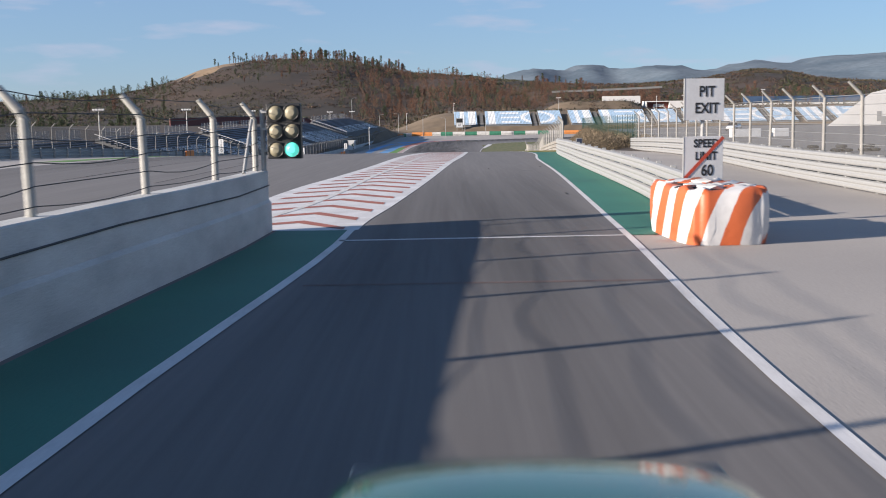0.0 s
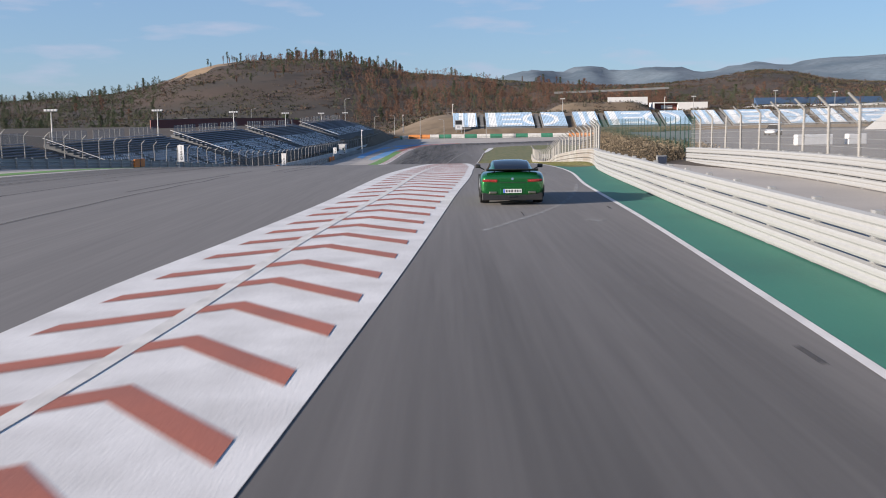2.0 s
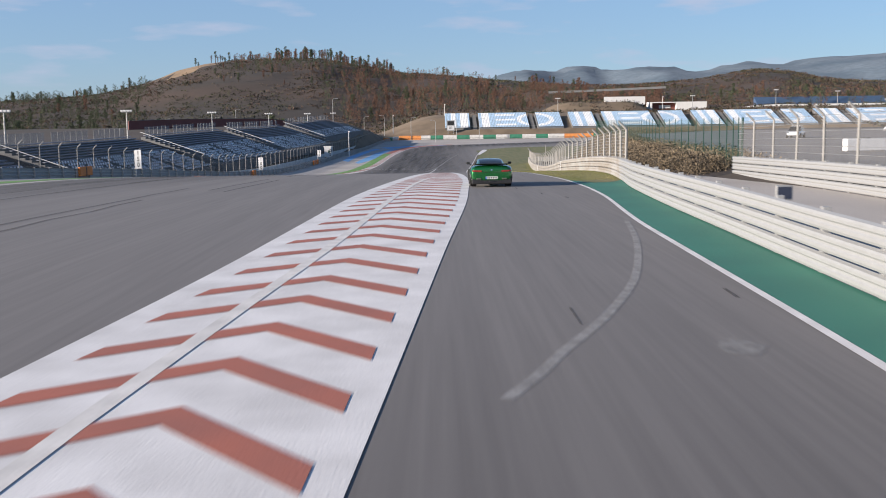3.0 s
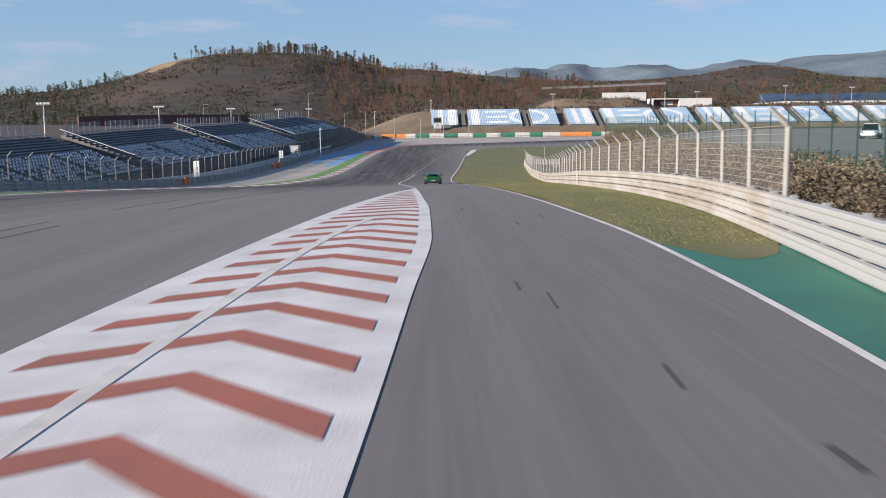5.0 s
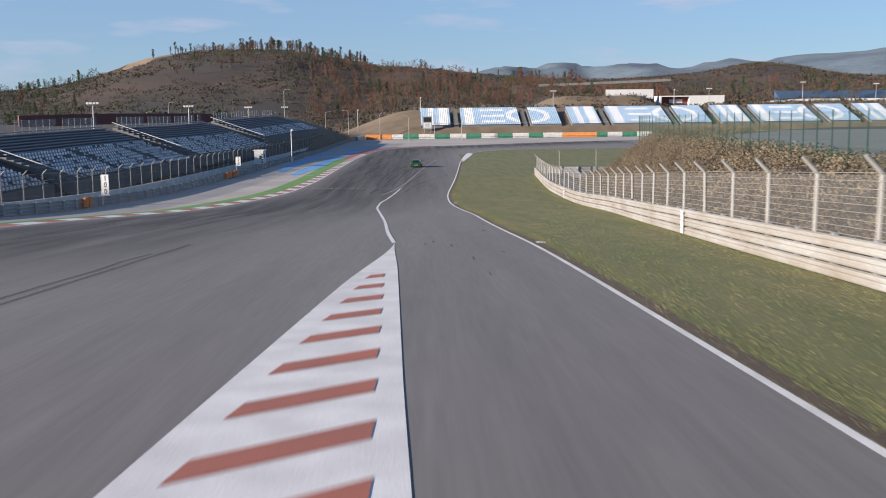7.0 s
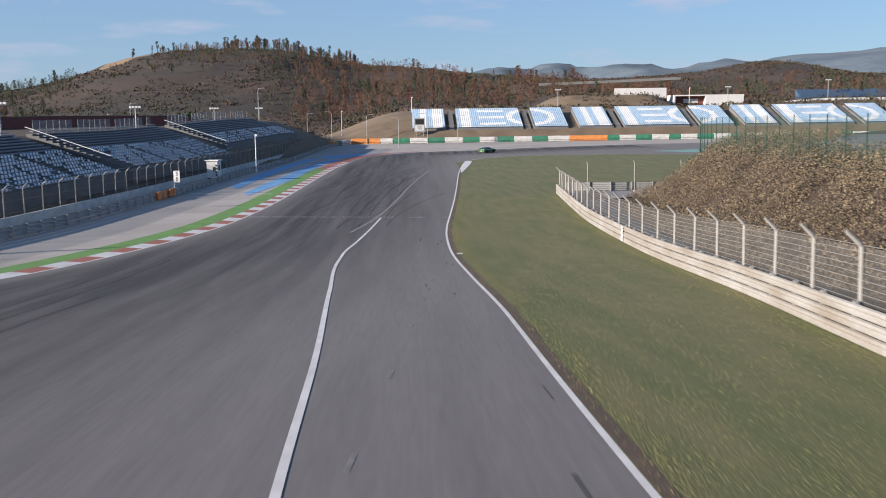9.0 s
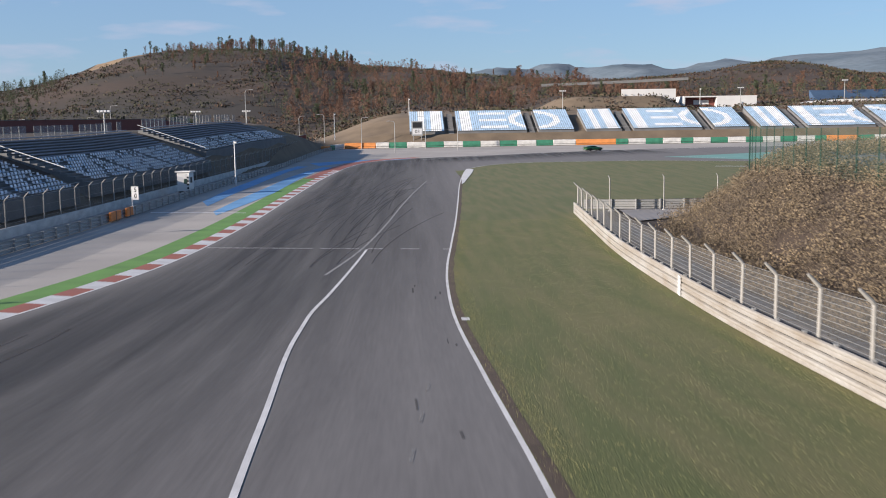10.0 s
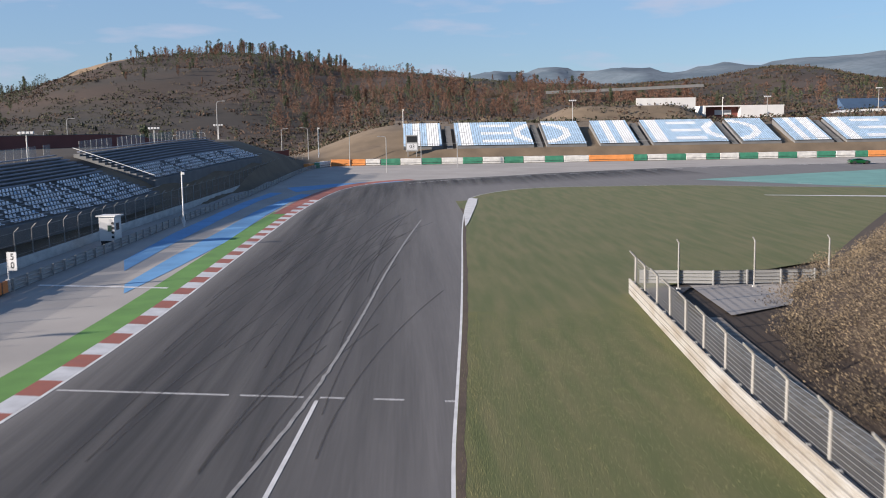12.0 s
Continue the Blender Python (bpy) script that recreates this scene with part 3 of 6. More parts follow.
    structure("board_line", flat(bmesh.new(), [(-23.2, 239.2), (-13.0, 236.6), (-13.0, 237.1), (-23.2, 239.8)], 0.016), WHITE_PAINT, "white line across the run-off", "painted line")
    structure("apex_kerb", flat(bmesh.new(), [(11.0, 276), (11.6, 280), (13.1, 294), (14.4, 306), (15.2, 315), (14.0, 316.5), (12.9, 306), (11.9, 294)], 0.05), WHITE_PAINT, "white painted inner kerb at the apex", "kerb")
    structure("inner_kerb", flat(bmesh.new(), [(58, 311.5), (75, 304.5), (110, 296), (110, 298), (76, 306.3), (58, 312.3)], 0.05), WHITE_PAINT, "pale kerb at the edge of the grass", "kerb")
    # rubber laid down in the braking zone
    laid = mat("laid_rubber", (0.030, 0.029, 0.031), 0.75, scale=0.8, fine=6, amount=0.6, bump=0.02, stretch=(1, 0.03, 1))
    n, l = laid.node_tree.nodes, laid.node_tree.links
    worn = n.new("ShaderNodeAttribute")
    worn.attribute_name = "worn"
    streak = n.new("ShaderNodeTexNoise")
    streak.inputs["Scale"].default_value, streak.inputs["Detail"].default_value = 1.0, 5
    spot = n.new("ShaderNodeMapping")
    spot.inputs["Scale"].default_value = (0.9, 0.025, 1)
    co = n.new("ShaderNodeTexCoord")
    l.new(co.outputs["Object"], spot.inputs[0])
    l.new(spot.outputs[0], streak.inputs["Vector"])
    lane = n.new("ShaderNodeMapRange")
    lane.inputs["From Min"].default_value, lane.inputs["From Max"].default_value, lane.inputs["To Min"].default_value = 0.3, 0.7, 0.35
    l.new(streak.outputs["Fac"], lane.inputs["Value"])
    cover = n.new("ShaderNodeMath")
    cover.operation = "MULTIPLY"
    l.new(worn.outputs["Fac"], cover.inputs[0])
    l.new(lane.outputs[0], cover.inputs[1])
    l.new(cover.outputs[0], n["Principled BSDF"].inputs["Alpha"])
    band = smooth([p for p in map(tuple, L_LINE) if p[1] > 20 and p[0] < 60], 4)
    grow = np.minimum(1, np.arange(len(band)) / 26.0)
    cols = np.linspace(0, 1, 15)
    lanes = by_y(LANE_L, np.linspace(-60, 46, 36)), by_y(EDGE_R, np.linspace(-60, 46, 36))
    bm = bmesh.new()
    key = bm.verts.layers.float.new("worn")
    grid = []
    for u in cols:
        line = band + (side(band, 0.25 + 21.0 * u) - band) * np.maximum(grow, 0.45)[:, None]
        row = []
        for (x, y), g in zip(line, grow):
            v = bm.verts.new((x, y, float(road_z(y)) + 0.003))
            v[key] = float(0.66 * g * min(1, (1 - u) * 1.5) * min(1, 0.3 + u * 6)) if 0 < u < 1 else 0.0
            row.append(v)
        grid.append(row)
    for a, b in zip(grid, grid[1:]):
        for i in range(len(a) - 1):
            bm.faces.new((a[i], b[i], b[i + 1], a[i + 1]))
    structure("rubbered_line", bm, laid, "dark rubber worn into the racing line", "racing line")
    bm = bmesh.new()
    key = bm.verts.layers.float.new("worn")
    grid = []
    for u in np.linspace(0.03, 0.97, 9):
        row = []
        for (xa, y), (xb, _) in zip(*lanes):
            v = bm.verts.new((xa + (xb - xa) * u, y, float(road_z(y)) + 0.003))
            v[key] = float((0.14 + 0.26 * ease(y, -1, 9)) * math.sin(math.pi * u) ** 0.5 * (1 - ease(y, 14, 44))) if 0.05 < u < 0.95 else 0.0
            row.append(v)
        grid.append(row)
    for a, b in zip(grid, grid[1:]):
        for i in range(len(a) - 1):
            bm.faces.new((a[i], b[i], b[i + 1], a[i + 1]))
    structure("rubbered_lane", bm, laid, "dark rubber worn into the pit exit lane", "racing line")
    # tyre marks
    rng = random.Random(5)
    marks = bmesh.new()
    for k in range(44):
        x0 = rng.uniform(-9, 2)
        y0 = rng.uniform(196, 262)
        ln = rng.uniform(18, 55)
        bend = rng.uniform(2.0, 6.0)
        pts = [(x0 + bend * (s / 12) ** 1.6, y0 + ln * s / 12) for s in range(13)]
        stripe(marks, pts, rng.uniform(0.05, 0.11), 0.0115)
    for k in range(26):
        x0, y0 = rng.uniform(2.6, 6.3), rng.uniform(20, 190)
        x0 = min(x0, float(along(EDGE_R, y0)) - 0.5)
        stripe(marks, [(x0, y0), (x0 + rng.uniform(-.05, .05), y0 + rng.uniform(0.5, 1.6))], rng.uniform(0.03, 0.09), 0.005)
    for k in range(22):
        x0, y0 = rng.uniform(-20, -6), rng.uniform(20, 150)
        stripe(marks, [(x0 + s * rng.uniform(.02, .05), y0 + s * 3.0) for s in range(int(rng.uniform(5, 16)))], 0.13, 0.0115)
    tagged(part("tyre_marks", marks, mat("tyre_mark_rubber", (0.045, 0.043, 0.044), 0.8, scale=1.5, fine=30, alpha=0.42)), "dark curved tyre marks on the asphalt", "tyre mark", kind="stuff")
    seam = smooth([(-1.4, 193), (0.3, 207.4), (1.6, 224), (2.6, 240), (4.2, 262), (6.2, 285)], 0.7)
    seam = seam + np.array([(0.07 * noise.noise(Vector((0, k * 0.9, 4))), 0) for k in range(len(seam))])
    structure("track_seam", stripe(bmesh.new(), seam, 0.17, 0.0135), mat("pale_sealant", (0.30, 0.29, 0.28), 0.9, scale=2, fine=12, amount=0.9), "pale sealed seam in the asphalt", "seam")
    arc = smooth([(1.4, 34.9), (1.8, 35.8), (2.2, 36.9), (2.8, 38.3), (3.3, 39.7), (3.9, 41.6), (4.5, 44.2), (5.2, 48.0), (5.75, 52.0)], 1)
    structure("paint_trace", stripe(bmesh.new(), arc, 0.14, 0.005), mat("scuffed_pale_trace", (0.33, 0.325, 0.32), 0.9, col2=(0.22, 0.215, 0.21), scale=4, fine=20, amount=1.0, alpha=0.65), "pale scuffed curved trace on the lane", "road marking")

    SCUFF = mat("pale_scuff", (0.27, 0.265, 0.26), 0.9, col2=(0.16, 0.155, 0.15), scale=6, fine=25, amount=1.0, alpha=0.65)
    structure("scuff_patch", flat(bmesh.new(), [(3.95, 36.9), (4.1, 37.25), (4.3, 37.4), (4.55, 36.95), (4.3, 36.5), (4.0, 36.6)], 0.005), SCUFF, "pale scuffed patch on the lane", "road marking")
    structure("lane_joint", flat(bmesh.new(), [(3.1, 27.25), (4.85, 27.3), (4.85, 27.36), (3.1, 27.31)], 0.005), SCUFF, "thin pale joint across the lane", "road marking")
    structure("red_trace", flat(bmesh.new(), [(-1.4, 5.62), (3.7, 5.72), (3.7, 5.80), (-1.4, 5.70)], 0.005), mat("worn_red_trace", (0.16, 0.095, 0.085), 0.9, scale=3, fine=20, amount=1.0), "faint red line across the lane", "road marking")
    # dashes down the merging lane
    for k, (x, y) in enumerate(((4.0, 164), (3.75, 160.2), (3.5, 156.7), (3.0, 150), (2.5, 142.3), (2.0, 135))):
        structure("lane_dash", flat(bmesh.new(), [(x - 0.05, y - 0.5), (x + 0.05, y - 0.5), (x + 0.12, y + 0.5), (x + 0.02, y + 0.5)], 0.006), SCUFF, "short worn white dash on the lane", "painted line")
    for x, y in ((5.75, 177), (6.95, 124.7)):
        structure("edge_block", flat(bmesh.new(), [(x - 0.05, y - 0.35), (x + 0.3, y - 0.35), (x + 0.3, y + 0.35), (x - 0.05, y + 0.35)], 0.03), WHITE_PAINT, "small white block on the edge line", "marker")
    # broken line round the outside of the corner
    bend = smooth([(5, 349.5), (11.5, 355.3), (21, 360.5), (32, 365.2), (45, 370), (57, 374.4), (69, 377.8), (80.6, 380.4), (97, 382.6), (120, 383)], 1.5)
    structure("corner_line", stripe(bmesh.new(), bend[:15], 0.2, 0.013), WHITE_PAINT, "white edge line into the corner", "painted line")
    for k in range(17, len(bend) - 3, 4):
        structure("corner_dash", stripe(bmesh.new(), bend[k:k + 3], 0.28, 0.013), WHITE_PAINT, "white dash of the broken line round the corner", "painted line")
    inner = smooth([(61, 347.4), (66.5, 342.1), (70.7, 337), (74, 332.2), (81, 327), (92, 322)], 1.5)
    structure("inner_line", stripe(bmesh.new(), inner[:9], 0.25, 0.016), WHITE_PAINT, "white line beside the teal run-off", "painted line")
    structure("inner_dash", stripe(bmesh.new(), inner[11:14], 0.25, 0.016), WHITE_PAINT, "white dash beside the teal run-off", "painted line")
    structure("yellow_dash", stripe(bmesh.new(), inner[17:23], 0.5, 0.03), mat("yellow_kerb_paint", (0.62, 0.48, 0.08), 0.8, scale=2, fine=20), "yellow painted kerb piece", "kerb")


build_track()
build_paint()


# ---- barriers ----
W_BEAM = [(-0.05, 0.0), (0.02, 0.03), (0.035, 0.07), (0.035, 0.12), (0.008, 0.155), (0.008, 0.185), (0.035, 0.22), (0.035, 0.27), (0.02, 0.31), (-0.05, 0.34)]


def guard_rail(line, rows, gap, material, label, face=-1, post_step=2.6, lean=0.0, z0=0.02, level=None):
    """Stacked corrugated beams on posts; face -1: the beams face left of the line."""
    rail = thing("guard_rail", label, "guard rail")
    for k in range(rows):
        tall = gap * 0.93 / 0.34
        prof = [(face * (o + 0.05), z0 + k * gap + z * tall) for o, z in W_BEAM] + [(face * (o + 0.044), z0 + k * gap + z * tall) for o, z in W_BEAM[::-1]]
        pts = zed(line) if level is None else np.c_[np.array(line), np.full(len(line), level)]
        part("beam", sweep(bmesh.new(), pts, prof), material, rail, smooth_shade=False)
    p = np.array(line, float)
    s = np.r_[0, np.cumsum(np.hypot(*np.diff(p, axis=0).T))]
    shared = None
    for d in np.arange(0.3, s[-1], post_step):
        x, y = np.interp(d, s, p[:, 0]), np.interp(d, s, p[:, 1])
        i = min(np.searchsorted(s, d), len(p) - 1)
        t = p[i] - p[max(i - 1, 0)]
        a = math.atan2(-t[0], t[1])
        if shared is None:
            shared = mesh_from("rail_post", boxed(0.0 if face < 0 else -0.14, 0.14 if face < 0 else 0.0, -0.05, 0.05, -0.25, z0 + rows * gap + 0.02, bevel=0.008), GALV)
        o = new("rail_post", shared)
        o.parent = rail
        o.matrix_basis = pose(x, y, float(road_z(y)) if level is None else level, 0, 0, math.degrees(a))
    return rail


split = [p for p in RAIL_R_LINE if p[1] <= 78]
guard_rail(split, 3, 0.36, GALV, "pale galvanised guard rail of three stacked corrugated beams")
guard_rail([p for p in RAIL_R_LINE if p[1] >= 77], 3, 0.36, RUSTY, "cream stained guard rail of stacked corrugated beams")
guard_rail(RAIL_R2_LINE, 3, 0.36, GALV, "galvanised guard rail along the pit apron")
guard_rail(RAIL_L_LINE, 3, 0.30, GALV, "dull grey guard rail on the far side of the track")
guard_rail([(21.0, 234.5), (26, 233.4), (36, 233.2), (48, 233.6)], 4, 0.24, GALV, "short weathered guard rail beside the service road", post_step=2.4)


def fence(line, height, step, net, post_mat, label, crook=-1, wires=6, base=0.0, offset=0.25, radius=0.055, level=None, net_top=None, net_low=0.0, wire_mat=None):
    """Posts with a bent top, a net and strands of wire."""
    f = thing("debris_fence", label, "fence")
    p = side(np.array(line, float), offset)
    s = np.r_[0, np.cumsum(np.hypot(*np.diff(p, axis=0).T))]
    hz = (lambda y: float(road_z(y))) if level is None else (lambda y: level)
    bm = tube(bmesh.new(), [(0, 0, -0.2), (0, 0, height - 0.45), (crook * 0.06, 0, height - 0.36), (crook * 0.42, 0, height)], [radius, radius, radius, radius * 0.7], 8)
    shared = mesh_from("fence_post", bm, post_mat)
    for d in np.arange(0, s[-1] + 0.01, step):
        x, y = np.interp(d, s, p[:, 0]), np.interp(d, s, p[:, 1])
        i = min(max(np.searchsorted(s, d), 1), len(p) - 1)
        t = p[i] - p[i - 1]
        o = new("fence_post", shared)
        o.parent = f
        o.matrix_basis = pose(x, y, hz(y) + base, random.uniform(-1, 1), random.uniform(-1, 1), math.degrees(math.atan2(-t[0], t[1])))
    pz = np.c_[p, [hz(y) + base for _, y in p]]
    top = (net_top or height - 0.45)
    for k in range(wires):
        bm = bmesh.new()
        z = net_low + 0.15 + k * (top - net_low - 0.1) / max(wires - 1, 1)
        sweep(bm, pz, [(-0.008, z - 0.008), (0.008, z - 0.008), (0.008, z + 0.008), (-0.008, z + 0.008)])
        part("wire", bm, wire_mat or STEEL_WIRE, f)
    if net is not None:
        part("net", sweep(bmesh.new(), pz, [(0.03, net_low), (0.03, top)], closed=False), net, f)
    return f


fence(smooth([(x, y) for x, y in RAIL_R_LINE if y >= 76], 2), 3.0, 4.0, MESH_NET, POST, "tall debris fence with bent grey posts behind the guard rail", wires=14, radius=0.072)
fence(RAIL_R2_LINE, 3.3, 3.6, MESH_NET, POST, "debris fence with bent posts along the pit apron", wires=10)
fence(side(RAIL_L_LINE, -4.4), 3.5, 3.9, MESH_DARK, POST, "dark mesh fence in front of the grandstands", crook=1, wires=4, offset=0)


plinth = side(RAIL_L_LINE, -4.4)
structure("fence_plinth", sweep(bmesh.new(), zed(plinth), [(-0.14, -0.3), (0.14, -0.3), (0.14, 0.85), (-0.14, 0.85)]), CONCRETE, "low grey concrete wall under the dark fence", "wall")


def green_fence():
    f = thing("mesh_fence", "dark green welded mesh fence on top of the bank", "fence")
    line = smooth([(17.3, 80), (21, 120), (25.2, 160), (30.6, 214)], 2.5)
    shared = mesh_from("fence_post", boxed(-0.022, 0.022, -0.022, 0.022, -0.8, 2.7), GREEN_POST)
    for x, y in line:
        o = new("fence_post", shared)
        o.parent = f
        o.matrix_basis = pose(x, y, 0.0 if y < 190 else -0.1)
    part("net", sweep(bmesh.new(), np.c_[line, np.zeros(len(line))], [(0, -0.3), (0, 2.6)], closed=False), MESH_GREEN, f)



def rail_marker(y):
    """White reflective panel bolted over the guard rail."""
    x = float(along(RAIL_R, y))
    turn = math.degrees(math.atan2(float(along(RAIL_R, y + 1)) - float(along(RAIL_R, y - 1)), 2.0))
    t = thing("rail_marker", "white panel strapped over the guard rail", "marker", "rail markers", m=pose(x - 0.13, y, float(road_z(y)), 0, 0, -turn))
    part("panel", boxed(-0.02, 0.02, -0.22, 0.22, 0.08, 1.02, bevel=0.008), SIGN_WHITE, t)
    for z in (0.3, 0.62, 0.92):
        part("strap", boxed(-0.03, 0.01, -0.25, 0.25, z - 0.02, z + 0.02), GALV, t)


green_fence()
for mark_y in (128.0, 182.0):
    rail_marker(mark_y)


def pit_wall():
    """Concrete wall with a stepped foot and a rounded end."""
    w = thing("pit_wall", "weathered grey concrete pit wall with a stepped foot", "wall", kind="structure")
    ys = np.linspace(-40, 12.95, 20)
    line = np.stack([along(WALL, ys), ys, np.zeros(len(ys))], 1)
    prof = [(0.0, -0.1), (0.0, 0.62), (-0.05, 0.68), (-0.05, 1.27), (-0.07, 1.29), (-0.38, 1.29), (-0.40, 1.27), (-0.40, -0.1)]
    part("wall_body", sweep(bmesh.new(), line, prof), CONCRETE, w)
    cable = [(p[0] + 0.0, p[1], 0.98 + 0.03 * math.sin(p[1] * 1.7)) for p in line]
    part("cable", tube(bmesh.new(), [(x - 0.03, y, z) for x, y, z in cable], 0.014, 6), WIRE, w)
    return w


pit_wall()


def wall_fence():
    f = thing("wall_fence", "pale posts with bent tops and slack dark wires on the wall", "fence")
    tips = []
    post = tube(bmesh.new(), [(0, 0, 0), (0, 0, 1.07), (-0.04, 0, 1.16), (-0.25, 0, 1.42)], [0.06, 0.06, 0.058, 0.045], 10)
    shared = mesh_from("fence_post", post, mat("pale_post_paint", (0.37, 0.36, 0.33), 0.7, scale=3, fine=30))
    ys = [-14.3, -10.9, -7.5, -4.1, -0.7, 2.7, 6.1, 9.5, 12.75]
    for y in ys:
        x = float(along(WALL, y)) - 0.27
        o = new("fence_post", shared)
        o.parent = f
        o.matrix_basis = pose(x, y, 1.28, 0, random.uniform(-1, 1.5), 3)
        tips.append((x, y))
    part("brace", tube(bmesh.new(), [(tips[-1][0] - 0.02, 11.6, 1.29), (tips[-1][0], 12.5, 2.35)], 0.035, 8), GALV, f)
    for k, (dx, z) in enumerate(((0.06, 1.40), (0.06, 1.62), (0.06, 1.88), (0.06, 2.14), (-0.02, 2.42), (-0.20, 2.66))):
        pts = []
        for (xa, ya), (xb, yb) in zip(tips, tips[1:]):
            for s in np.linspace(0, 1, 6)[:-1]:
                sag = 0.09 * math.sin(math.pi * s) * (0.5 + 0.5 * math.sin(k * 2.1 + ya))
                pts.append((xa + (xb - xa) * s + dx, ya + (yb - ya) * s, z - sag))
        pts.append((tips[-1][0] + dx, tips[-1][1], z))
        part("wire", tube(bmesh.new(), pts, 0.007, 5), WIRE, f)


wall_fence()


# ---- grandstands ----
STAND_Z = steady_curve((100, 177, 250, 285, 303, 365), (-4.0, -3.3, -2.0, -1.7, -1.1, 0.2))


def seat_into(bm, p, along_dir, back_dir, w=0.44):
    """One shell seat: a pan and a back."""
    a, b, u = Vector(along_dir) * (w / 2), Vector(back_dir), Vector((0, 0, 1))
    p = Vector(p)
    q = [p - a, p + a, p + a + b * 0.36, p - a + b * 0.36]
    r = [v + u * 0.30 for v in q]
    t = [r[2] + u * 0.25 + b * 0.07, r[3] + u * 0.25 + b * 0.07]
    f = [r[0] - u * 0.06, r[1] - u * 0.06]
    vs = [bm.verts.new(v) for v in (*r, *t, *f)]
    bm.faces.new((vs[0], vs[1], vs[2], vs[3]))
    bm.faces.new((vs[3], vs[2], vs[4], vs[5]))
    bm.faces.new((vs[6], vs[7], vs[1], vs[0]))


def side_stand(y0, y1, seed, more):
    rng = random.Random(seed)
    stand = thing("grandstand", "raked grandstand with pale grey-blue seats and rear mesh panels", "grandstand", "stands beside the straight")
    t, n = Vector((0.0995, 0.995, 0)), Vector((-0.995, 0.0995, 0))
    rows, tread, rise = 12 + more, 0.88, 0.31

    def at(y, back, up):
        return Vector((-33.2 + (y - 285) * 0.1, y, float(STAND_Z(y)) + up - more * rise)) + n * (back - more * tread)
    prof = [(0, -1.5), (0, 0)]
    for k in range(rows):
        prof += [(k * tread, (k + 1) * rise), ((k + 1) * tread, (k + 1) * rise)]
    prof += [(rows * tread, -1.5)]
    ys = np.linspace(y0, y1, 8)
    bm = bmesh.new()
    rings = [[bm.verts.new(at(y, b, z)) for b, z in prof] for y in ys]
    for a, b in zip(rings, rings[1:]):
        for i in range(len(prof) - 1):
            bm.faces.new((a[i], b[i], b[i + 1], a[i + 1]))
    bm.faces.new(rings[0])
    bm.faces.new(rings[-1][::-1])
    bmesh.ops.recalc_face_normals(bm, faces=bm.faces)
    part("terrace", bm, TERRACE, stand)
    pale, blue = bmesh.new(), bmesh.new()
    for k in range(rows - 8):
        y = y0 + 0.8
        while y < y1 - 0.6:
            if (y - y0) % 15 < 1.3:
                y += 1.3
                continue
            if rng.random() > 0.14:
                seat_into(blue if rng.random() < 0.06 else pale, at(y, k * tread + 0.3, (k + 1) * rise), t, n, 0.5)
            y += 0.78
    tagged(part("pale_seating", pale, SEAT_GREY, stand, "rows of pale grey shell seats"), kind="stuff")
    tagged(part("blue_seating", blue, SEAT_BLUE, stand, "blue shell seats between the pale ones"), kind="stuff")
    for k in range(rows - 8, rows):
        bm = bmesh.new()
        a, b = at(y0 + 0.6, k * tread + 0.25, (k + 1) * rise + 0.32), at(y1 - 0.6, k * tread + 0.25, (k + 1) * rise + 0.32)
        mid = at((y0 + y1) / 2, k * tread + 0.25, (k + 1) * rise + 0.32)
        for p, q in ((a, mid), (mid, b)):
            v = [bm.verts.new(p), bm.verts.new(q), bm.verts.new(q + n * 0.4 + Vector((0, 0, 0.02))), bm.verts.new(p + n * 0.4 + Vector((0, 0, 0.02)))]
            w = [bm.verts.new(x.co - Vector((0, 0, 0.12))) for x in v]
            bm.faces.new(v)
            for i in range(4):
                bm.faces.new((v[i], w[i], w[(i + 1) % 4], v[(i + 1) % 4]))
        part("bench", bm, BENCH, stand, "long plank bench")
    y = y0
    while y + 2.0 <= y1 + 0.01:
        if (y - y0) % 14 > 1.0:
            a, b = at(y + 0.06, rows * tread, rows * rise), at(y + 1.94, rows * tread, rows * rise)
            bm = bmesh.new()
            up = Vector((0, 0, 1.75))
            bm.faces.new([bm.verts.new(v) for v in (a, b, b + up, a + up)])
            panel = part("rear_panel", bm, MESH_PANEL, stand, "grey see-through rear panel")
            part("panel_post", tube(bmesh.new(), [a, a + up], 0.04, 5), POST, panel)
        y += 2.0
    part("front_rail", tube(bmesh.new(), [at(y, -0.05, 0.95) for y in ys], 0.035, 6), GALV, stand)
    stair = [at(y0 - 0.1, rows * tread, rows * rise + 0.9), at(y0 - 0.1, 0.0, 1.0)]
    part("stair_rail", tube(bmesh.new(), stair, 0.05, 6), WALL_WHITE, stand)


BENCH = mat("grey_blue_bench", (0.19, 0.20, 0.24), 0.6, scale=0.5, fine=8)
MESH_PANEL = mat("grey_mesh_panel", (0.42, 0.42, 0.41), 0.7, 0.1, bump=0, alpha=0.36)
for i, (a, b, more) in enumerate(((112, 150, 5), (155, 199, 5), (204, 247, 5), (252, 299, 4), (305, 366, 1))):
    side_stand(a, b, 20 + i, more)


